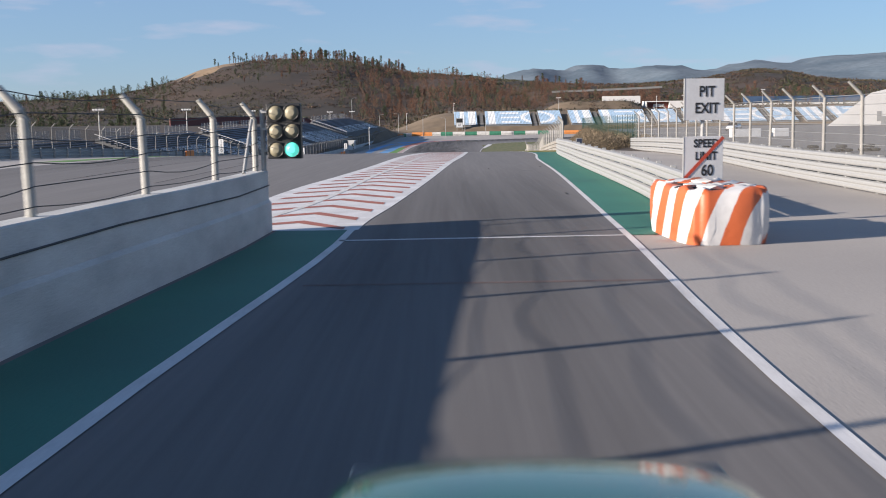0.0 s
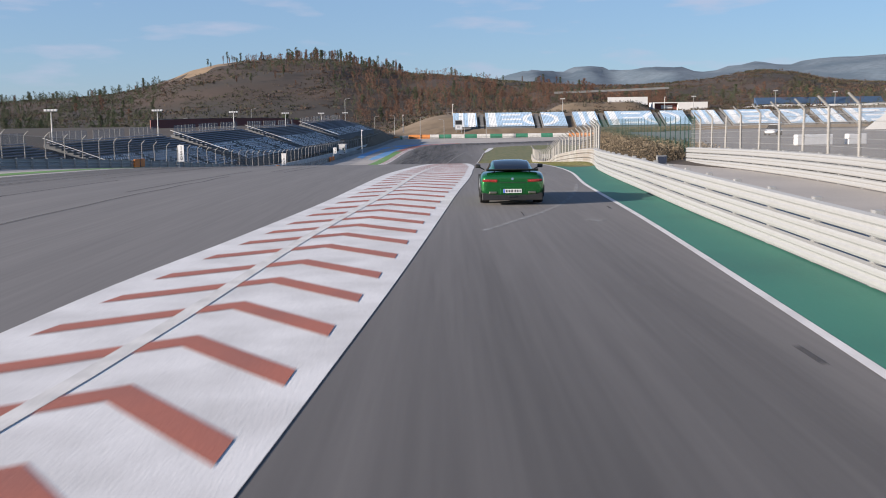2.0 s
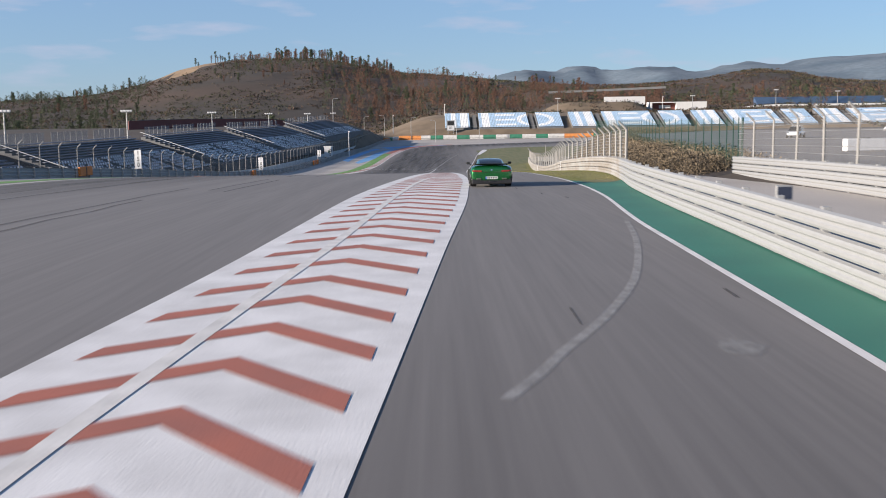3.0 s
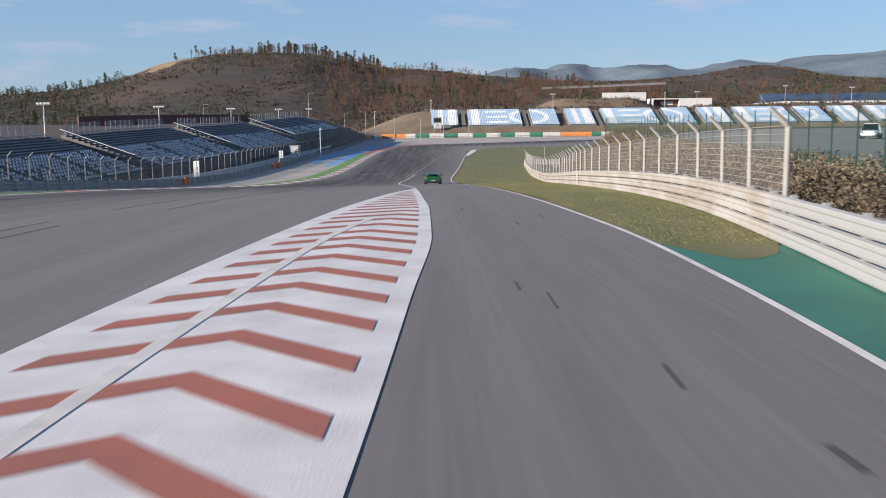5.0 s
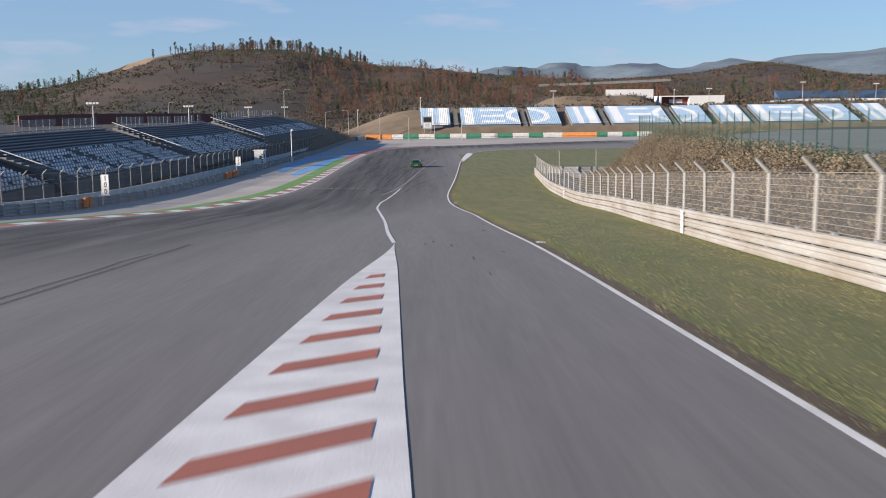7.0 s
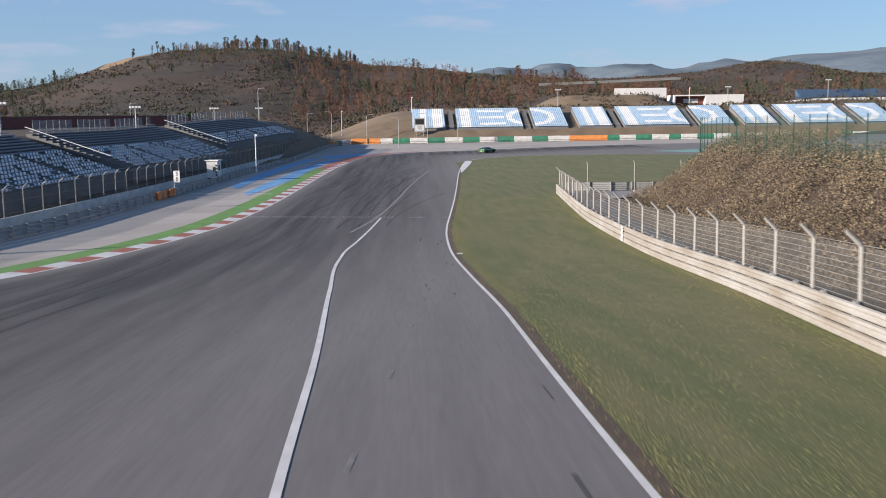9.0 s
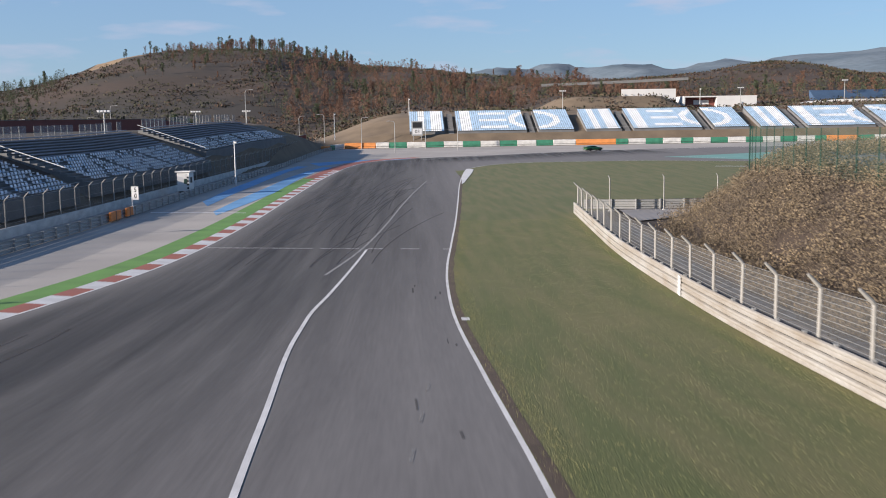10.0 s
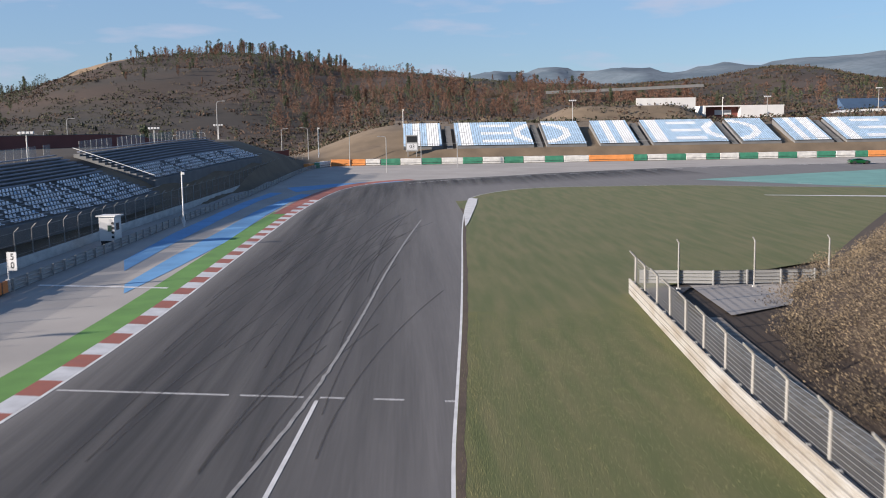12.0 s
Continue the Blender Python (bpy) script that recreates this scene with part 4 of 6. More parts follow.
def corner_stand():
    """Long stand round the corner, its white seats set in plain bars and rings among the blue ones."""
    y0, z0, rows, tread, rise = 413.0, 0.25, 18, 0.90, 0.31
    for unit in range(5):
        ux = 4.0 + unit * 49.0
        stand = thing("corner_grandstand", "long grandstand of light blue seats with white bars and rings", "grandstand", "stands round the corner")
        for s0, s1 in ((0, 9.9), (13.2, 32.4), (35.6, 45.6)):
            bm = bmesh.new()
            prof = [(y0, z0 - 1.6), (y0, z0)]
            for k in range(rows):
                prof += [(y0 + k * tread, z0 + (k + 1) * rise), (y0 + (k + 1) * tread, z0 + (k + 1) * rise)]
            prof += [(y0 + rows * tread, z0 - 1.6)]
            ra, rb = ([bm.verts.new((ux + s, y, z)) for y, z in prof] for s in (s0, s1))
            for i in range(len(prof) - 1):
                bm.faces.new((ra[i], rb[i], rb[i + 1], ra[i + 1]))
            bm.faces.new(ra)
            bm.faces.new(rb[::-1])
            bmesh.ops.recalc_face_normals(bm, faces=bm.faces)
            part("terrace", bm, TERRACE, stand)
        for s0, s1 in ((9.9, 13.2), (32.4, 35.6)):
            bm = bmesh.new()
            n = 24
            steps = [(y0, z0 - 1.0)]
            for k in range(n):
                h = z0 + (k + 1) * rows * rise / n - 0.25
                steps += [(y0 + k * rows * tread / n, h), (y0 + (k + 1) * rows * tread / n, h)]
            steps += [(y0 + rows * tread, z0 - 1.0)]
            ra, rb = ([bm.verts.new((ux + s, y, z)) for y, z in steps] for s in (s0 + 0.9, s1 - 0.9))
            for i in range(len(steps) - 1):
                bm.faces.new((ra[i], rb[i], rb[i + 1], ra[i + 1]))
            bm.faces.new(ra)
            bm.faces.new(rb[::-1])
            bmesh.ops.recalc_face_normals(bm, faces=bm.faces)
            part("stair", bm, TERRACE, stand, "grey concrete stair between the blocks")
        blue, white = bmesh.new(), bmesh.new()
        for k in range(rows):
            v = k / (rows - 1)
            s = 0.3
            while s < 45.4:
                if 9.7 < s < 13.4 or 32.2 < s < 35.8:
                    s += 0.6
                    continue
                u = s
                on = (2.2 < u < 4.4 or 6.0 < u < 9.0) if u < 10 else False
                on |= 14.6 < u < 17.6
                on |= 19.6 < u < 27.4 and (0.06 < v < 0.21 or 0.42 < v < 0.58 or 0.79 < v < 0.94)
                e = math.hypot((u - 35.4) / 7.6, (v - 0.5) / 0.50)
                on |= u > 27.8 and 0.70 < e < 0.96
                seat_into(white if on else blue, (ux + s, y0 + k * tread + 0.3, z0 + (k + 1) * rise), (1, 0, 0), (0, 1, 0), 0.5)
                s += 0.6
        tagged(part("blue_seating", blue, SEAT_BLUE, stand, "rows of light blue shell seats"), kind="stuff")
        tagged(part("white_seating", white, SEAT_WHITE, stand, "white seats set in bars and a ring"), kind="stuff")
        part("front_rail", tube(bmesh.new(), [(ux, y0 - 0.1, z0 + 1.0), (ux + 45.6, y0 - 0.1, z0 + 1.0)], 0.04, 5), GALV, stand)


corner_stand()


# ---- tyre walls ----
COVER_WHITE = mat("white_tyre_cover", (0.58, 0.57, 0.54), 0.7, scale=0.9, fine=6, amount=0.5, bump=0.3)
COVER_GREEN = mat("green_tyre_cover", (0.04, 0.20, 0.12), 0.7, scale=0.9, fine=6, amount=0.5, bump=0.3)
COVER_ORANGE = mat("orange_block_plastic", (0.66, 0.25, 0.07), 0.6, scale=0.9, fine=6, amount=0.4, bump=0.2)


def tyre_block(m, width, cover, label, rng, height=1.55):
    t = thing("tyre_barrier", label, "tyre barrier", "tyre wall", m=m)
    bm = boxed(0.03, width - 0.03, 0, 1.2, 0.05, height, bevel=0.10)
    bmesh.ops.subdivide_edges(bm, edges=[e for e in bm.edges if e.calc_length() > 0.8], cuts=3, use_grid_fill=True)
    for v in bm.verts:
        v.co += Vector((0, rng.uniform(-0.05, 0.05), rng.uniform(-0.04, 0.04)))
    part("cover", bm, cover, t)
    part("strap", boxed(0.0, width, -0.05, 1.22, 0.45, 0.52), BLACK, t)
    return t


def tyre_wall():
    rng = random.Random(3)
    x, i = -13.6, 0
    plan = [("o", 8.4), ("w", 3.6)] + [("g", 4.8), ("w", 5.2)] * 4 + [("g", 4.6), ("w", 6.2), ("o", 11.0)] + [("g", 3.4), ("w", 4.8), ("g", 4.7), ("w", 5.0)] * 2 + [("g", 4.7), ("w", 4.9), ("g", 4.7), ("w", 4.9), ("g", 3.2), ("o", 8.8)] + [("g", 4.6), ("w", 4.8)] * 9
    looks = {"o": (COVER_ORANGE, "bright orange plastic barrier blocks"), "w": (COVER_WHITE, "tyre wall under a crumpled white cover"), "g": (COVER_GREEN, "tyre wall under a dark green cover")}
    for k, w in plan:
        z = float(road_z(408))
        tyre_block(pose(x, 408 + rng.uniform(-.05, .05), z), w, *looks[k], rng)
        x += w
    for j, k in enumerate("wgww"):
        tyre_block(pose(-17.9 + j * 1.0, 395.5 + j * 3.0, float(road_z(396 + j * 3)), 0, 0, 68), 3.2, *looks[k if j else "o"], rng, 1.3)


tyre_wall()


# ---- things at the pit exit ----
def text_mesh(name, words, size, m, material, parent, narrow=1.0, bold=0.0):
    cu = bpy.data.curves.new(name, "FONT")
    cu.body, cu.size, cu.align_x, cu.align_y, cu.extrude, cu.offset = words, size, "CENTER", "CENTER", 0.003, bold
    tmp = new(name, cu)
    bpy.context.view_layer.update()
    me = bpy.data.meshes.new_from_object(tmp.evaluated_get(bpy.context.evaluated_depsgraph_get()))
    bpy.data.objects.remove(tmp)
    me.materials.clear()
    me.materials.append(material)
    ob = new(name, me)
    ob.parent = parent
    ob.matrix_basis = m @ Matrix.Diagonal((narrow, 1, 1, 1))
    return ob


def traffic_light():
    t = thing("traffic_light", "black six-lamp pit exit light with its lower lamp lit green", "traffic light", m=pose(-2.73, 12.72, -0.06, 0, 0, -4))
    part("housing", boxed(-0.36, 0.36, 0.0, 0.16, 1.60, 2.74, bevel=0.015), BLACK, t)
    lens = mat("dusty_cream_lens", (0.27, 0.24, 0.165), 0.5, scale=3, fine=25, amount=0.4, bump=0.05)
    lit = glow("lit_green_lens", (0.10, 0.62, 0.50), 0.45)
    for c in (-0.17, 0.17):
        for r in (0, 1, 2):
            z = 1.79 + r * 0.38
            bm = bmesh.new()
            bmesh.ops.create_cone(bm, cap_ends=True, segments=28, radius1=0.15, radius2=0.155, depth=0.05, matrix=Matrix.Translation((c, -0.02, z)) @ Matrix.Rotation(radians(90), 4, "X"))
            bmesh.ops.create_uvsphere(bm, u_segments=20, v_segments=8, radius=0.14, matrix=Matrix.Translation((c, -0.02, z)) @ Matrix.Diagonal((1, 0.21, 1, 1)))
            p = part("lamp", bm, lit if (c > 0 and r == 0) else lens, t, "lit green lamp" if (c > 0 and r == 0) else "", True)
            bm = bmesh.new()
            pts = [(c + 0.162 * math.cos(a), -0.05, z + 0.162 * math.sin(a)) for a in np.linspace(0, 2 * math.pi, 25)]
            part("rim", tube(bm, pts, 0.012, 6, cap=False), BLACK, p)
    for z in (1.98, 2.36):
        part("divider", boxed(-0.37, 0.37, -0.012, 0.0, z - 0.008, z + 0.008), RUBBER, t)
    part("side_post", tube(bmesh.new(), [(-0.47, 0.1, 1.28), (-0.47, 0.1, 2.62)], 0.055, 10), GALV, t)
    for z in (1.75, 2.2, 2.55):
        part("bracket", boxed(-0.50, -0.34, 0.04, 0.16, z, z + 0.05), GALV, t)


traffic_light()


def pit_sign():
    s = thing("pit_exit_sign", "two white boards on a pole, the lower struck through red", "sign", m=pose(5.96, 12.62, 0, 0, 0, 10))
    part("pole", tube(bmesh.new(), [(0, 0.06, 0.0), (0, 0.06, 3.0)], 0.04, 10), GALV, s)
    for w, z0, z1, rows in ((0.86, 2.21, 3.06, (("PIT", 2.79, 0.30), ("EXIT", 2.45, 0.30))), (0.86, 0.99, 1.88, (("SPEED", 1.73, 0.235), ("LIMIT", 1.47, 0.235), ("60", 1.17, 0.32)))):
        b = part("board", boxed(-w / 2, w / 2, -0.02, 0.02, z0, z1, bevel=0.006), SIGN_WHITE, s)
        for words, z, size in rows:
            text_mesh("lettering", words, size, pose(0.05 if words != "60" else 0.08, -0.024, z, 90), INK, b, 0.86, 0.006)
        part("edge", boxed(-w / 2 - 0.012, -w / 2, -0.024, 0.024, z0, z1), GALV, b)
    bm = boxed(-0.60, 0.60, -0.031, -0.026, -0.035, 0.035)
    bmesh.ops.transform(bm, verts=bm.verts, matrix=Matrix.Translation((0.0, 0, 1.435)) @ Matrix.Rotation(radians(-45), 4, "Y"))
    part("red_bar", bm, SIGN_RED, s, "diagonal red strike-through bar")


pit_sign()


def striped_tarp():
    m = mat("orange_and_white_striped_tarp", (0.60, 0.59, 0.58), 0.5, scale=1.2, fine=9, amount=0.25, bump=0.25)
    n, l = m.node_tree.nodes, m.node_tree.links
    b = n["Principled BSDF"]
    co = n.new("ShaderNodeTexCoord")
    sep = n.new("ShaderNodeSeparateXYZ")
    l.new(co.outputs["Object"], sep.inputs[0])
    a = n.new("ShaderNodeMath"); a.operation = "MULTIPLY_ADD"; a.inputs[1].default_value = -0.42
    l.new(sep.outputs["Z"], a.inputs[0]); l.new(sep.outputs["X"], a.inputs[2])
    c = n.new("ShaderNodeMath"); c.operation = "MULTIPLY_ADD"; c.inputs[1].default_value = -0.75
    l.new(sep.outputs["Y"], c.inputs[0]); l.new(a.outputs[0], c.inputs[2])
    wob = n.new("ShaderNodeTexNoise"); wob.inputs["Scale"].default_value = 1.6
    l.new(co.outputs["Object"], wob.inputs["Vector"])
    d = n.new("ShaderNodeMath"); d.operation = "MULTIPLY_ADD"; d.inputs[1].default_value = 0.10
    l.new(wob.outputs["Fac"], d.inputs[0]); l.new(c.outputs[0], d.inputs[2])
    e = n.new("ShaderNodeMath"); e.operation = "MULTIPLY_ADD"; e.inputs[1].default_value = 1 / 0.74; e.inputs[2].default_value = 20.22
    l.new(d.outputs[0], e.inputs[0])
    f = n.new("ShaderNodeMath"); f.operation = "FRACT"
    l.new(e.outputs[0], f.inputs[0])
    g = n.new("ShaderNodeMath"); g.operation = "GREATER_THAN"; g.inputs[1].default_value = 0.5
    l.new(f.outputs[0], g.inputs[0])
    mix = n.new("ShaderNodeMix"); mix.data_type = "RGBA"
    old = b.inputs["Base Color"].links[0].from_socket
    l.new(g.outputs[0], mix.inputs["Factor"])
    l.new(old, mix.inputs["A"])
    mix.inputs["B"].default_value = (0.47, 0.105, 0.034, 1)
    l.new(mix.outputs["Result"], b.inputs["Base Color"])
    return m


def crash_cushion():
    rng = random.Random(8)
    t = thing("crash_cushion", "tyre stack wrapped in a crumpled orange and white striped tarp", "crash barrier", m=pose(5.62, 11.0, 0, 0, 0, 3))
    bm = bmesh.new()
    rings = []
    n = 64
    prof = [(0.0, 0.97), (0.3, 1.0), (0.65, 1.0), (0.90, 0.985), (0.98, 0.955), (1.0, 0.89), (0.98, 0.55), (0.97, 0.01)]
    for zi, (z, k) in enumerate(prof):
        ring = []
        for i in range(n):
            a = 2 * math.pi * i / n
            cx, sy = math.cos(a), math.sin(a)
            e = 0.42
            x = 0.82 * math.copysign(abs(cx) ** e, cx)
            y = 1.55 * math.copysign(abs(sy) ** e, sy)
            w = 1 + 0.018 * math.sin(i * 1.7) * (z > 0.2) + rng.uniform(-.006, .006)
            ring.append(bm.verts.new((x * k * w, y * k * w, z + (0.03 * math.sin(i * 0.9) + rng.uniform(-.02, .03) if zi > 3 else 0))))
        rings.append(ring)
    for a, b in zip(rings, rings[1:]):
        for i in range(n):
            bm.faces.new((a[i], a[(i + 1) % n], b[(i + 1) % n], b[i]))
    bm.faces.new(rings[-1])
    part("tarp", bm, striped_tarp(), t, smooth_shade=True)
    for x, y in ((-0.45, -0.55), (0.2, -0.1), (-0.35, 0.45)):
        bm = bmesh.new()
        pts = [(x + 0.26 * math.cos(a), y + 0.26 * math.sin(a), 0.93) for a in np.linspace(0, 2 * math.pi, 21)]
        part("tyre", tube(bm, pts, 0.075, 8, cap=False), RUBBER, t, "black tyre showing at the torn top")
    bm = bmesh.new()
    for k in range(7):
        x, y = rng.uniform(-.7, .7), rng.uniform(-1.2, 1.0)
        bmesh.ops.create_icosphere(bm, subdivisions=1, radius=rng.uniform(.12, .22), matrix=Matrix.Translation((x, y, 1.0)) @ Matrix.Diagonal((1.5, 1, 0.35, 1)))
    part("folded_tarp", bm, COVER_WHITE, t, "loose white folds on top")


crash_cushion()


def display_panel():
    t = thing("display_panel", "small dark display panel on a short post behind the rail", "display", m=pose(7.75, 45.8, 0, 0, 0, 6))
    part("post", tube(bmesh.new(), [(0, 0.03, 0), (0, 0.03, 1.1)], 0.03, 8), GALV, t)
    part("case", boxed(-0.17, 0.17, -0.03, 0.04, 0.98, 1.28, bevel=0.012), GALV, t)
    part("screen", boxed(-0.145, 0.145, -0.036, -0.028, 1.01, 1.25), mat("dark_blue_screen", (0.03, 0.04, 0.07), 0.25, bump=0), t)


display_panel()


def distance_board(y, digits, height=2.9):
    x = float(along(RAIL_L, y)) + 0.28
    t = thing("distance_board", "white braking board with upright black numerals on a rail post", "distance board", "braking boards", m=pose(x, y, float(road_z(y)), 0, 0, -6))
    part("post", tube(bmesh.new(), [(-0.34, 0.05, 0), (-0.34, 0.05, height)], 0.05, 8), WALL_WHITE, t)
    n = len(digits)
    z1, z0 = height, height - 0.62 * n - 0.1
    b = part("board", boxed(-0.28, 0.36, -0.02, 0.02, z0, z1, bevel=0.008), SIGN_WHITE, t)
    for k, c in enumerate(digits):
        text_mesh("numeral", c, 0.66, pose(0.04, -0.025, z1 - 0.36 - 0.61 * k, 90), INK, b, 0.85, 0.012)
    part("foot", boxed(-0.52, -0.16, -0.12, -0.06, 0.1, 0.95, bevel=0.02), WALL_WHITE, t)


for y, d in ((131.7, "150"), (180.8, "100"), (236.6, "50")):
    distance_board(y, d)


def orange_pad(y, w, lift=0.15):
    x = float(along(RAIL_L, y)) + 0.12
    dx = float(along(RAIL_L, y + 1)) - float(along(RAIL_L, y))
    t = thing("rail_pad", "orange plastic pad on the guard rail", "pad", m=pose(x, y, float(road_z(y)) + lift, 0, 0, math.degrees(math.atan2(-dx, 1))))
    part("pad_body", boxed(0, 0.22, 0, w, 0, 0.85, bevel=0.05), ORANGE, t)
    part("strap", boxed(-0.02, 0.235, w * 0.45, w * 0.52, -0.01, 0.87), BLACK, t)


for y, w in ((118.0, 2.6), (228.8, 3.0), (233.6, 2.0), (176.0, 1.6)):
    orange_pad(y, w)


def marshal_box():
    t = thing("marshal_post", "white marshal cabin with signal panel behind the guard rail", "cabin", m=pose(-25.0, 264.5, -5.5, 0, 0, -8))
    part("wall", boxed(-0.8, 0.8, -0.8, 0.8, 0.55, 2.95, bevel=0.02), WALL_WHITE, t)
    part("roof", boxed(-1.0, 1.0, -1.0, 1.0, 2.95, 3.08, bevel=0.02), WALL_WHITE, t, "flat overhanging roof")
    part("plinth", boxed(-0.7, 0.7, -0.7, 0.7, -0.2, 0.55), BLACK, t)
    part("window", boxed(0.795, 0.815, -0.45, 0.25, 1.6, 2.3), BLACK, t, "dark side window")
    for z in (0.95, 1.4, 1.85, 2.3):
        bm = bmesh.new()
        bmesh.ops.create_cone(bm, cap_ends=True, segments=16, radius1=0.13, radius2=0.13, depth=0.1, matrix=Matrix.Translation((0.62, -0.84, z)) @ Matrix.Rotation(radians(90), 4, "X"))
        part("signal_lamp", bm, BLACK, t)
    part("signal_panel", boxed(0.1, 0.5, -0.84, -0.8, 1.5, 2.1), GREEN_POST, t)


marshal_box()


def slim_mast(x, y, z0, h):
    t = thing("camera_mast", "slim white mast with a small camera", "mast", m=pose(x, y, z0))
    part("pole", tube(bmesh.new(), [(0, 0, -0.3), (0, 0, h)], [0.11, 0.075], 8), WALL_WHITE, t)
    part("camera_head", boxed(0.02, 0.34, -0.12, 0.12, h - 0.35, h - 0.08, bevel=0.03), WALL_WHITE, t)
    part("box", boxed(-0.16, 0.16, -0.16, 0.16, 0.35, 0.75), WALL_WHITE, t)


for x, y, z0, h in ((-21.6, 282.0, -5.4, 6.4), (-15.0, 391, -0.6, 6.4), (4.0, 432.5, 5.6, 4.6), (96.8, 455, 5.6, 7.0)):
    slim_mast(x, y, z0, h)


def flood_mast(x, y, h):
    z0 = float(land_z(np.array([x]), np.array([y]))[0])
    t = thing("floodlight_mast", "tall grey mast with a cluster of floodlights", "floodlight", "floodlights", m=pose(x, y, z0))
    part("pole", tube(bmesh.new(), [(0, 0, -0.4), (0, 0, h)], [0.14, 0.08], 8), GALV, t)
    part("crossbar", boxed(-0.9, 0.9, -0.05, 0.05, h - 0.1, h), GALV, t)
    for k in (-0.8, -0.27, 0.27, 0.8):
        bm = boxed(k - 0.2, k + 0.2, -0.28, 0.05, h + 0.02, h + 0.32, bevel=0.03)
        part("floodlight", bm, SIGN_WHITE, t)


for x, y, top in ((-60, 168, 5.0), (-54.4, 206, 5.4), (-49, 250, 5.5), (-43.9, 295, 5.6), (-40, 345, 6.0), (-36, 385, 6.5)):
    flood_mast(x, y, top - float(land_z(np.array([x]), np.array([y]))[0]))
for x, y, h in ((50.5, 440, 6.0), (108.5, 451, 6.0), (170, 452, 6.5), (150, 470, 7.0)):
    flood_mast(x, y, h)


def street_light(x, y, h, turn):
    z0 = float(land_z(np.array([x]), np.array([y]))[0])
    t = thing("street_lamp", "thin grey street lamp with a curved arm", "street lamp", "street lamps", m=pose(x, y, z0, 0, 0, turn))
    part("pole", tube(bmesh.new(), [(0, 0, -0.4), (0, 0, h - 0.5), (0.25, 0, h), (1.3, 0, h + 0.1)], [0.1, 0.07, 0.06, 0.05], 6), GALV, t)
    part("lamp_head", boxed(1.2, 1.9, -0.12, 0.12, h + 0.02, h + 0.16, bevel=0.03), GALV, t)


rng = random.Random(12)
for k in range(14):
    street_light(-105 + k * 9.5 + rng.uniform(-3, 3), 400 + rng.uniform(-25, 45), rng.uniform(7.5, 9), rng.choice((0, 180)))


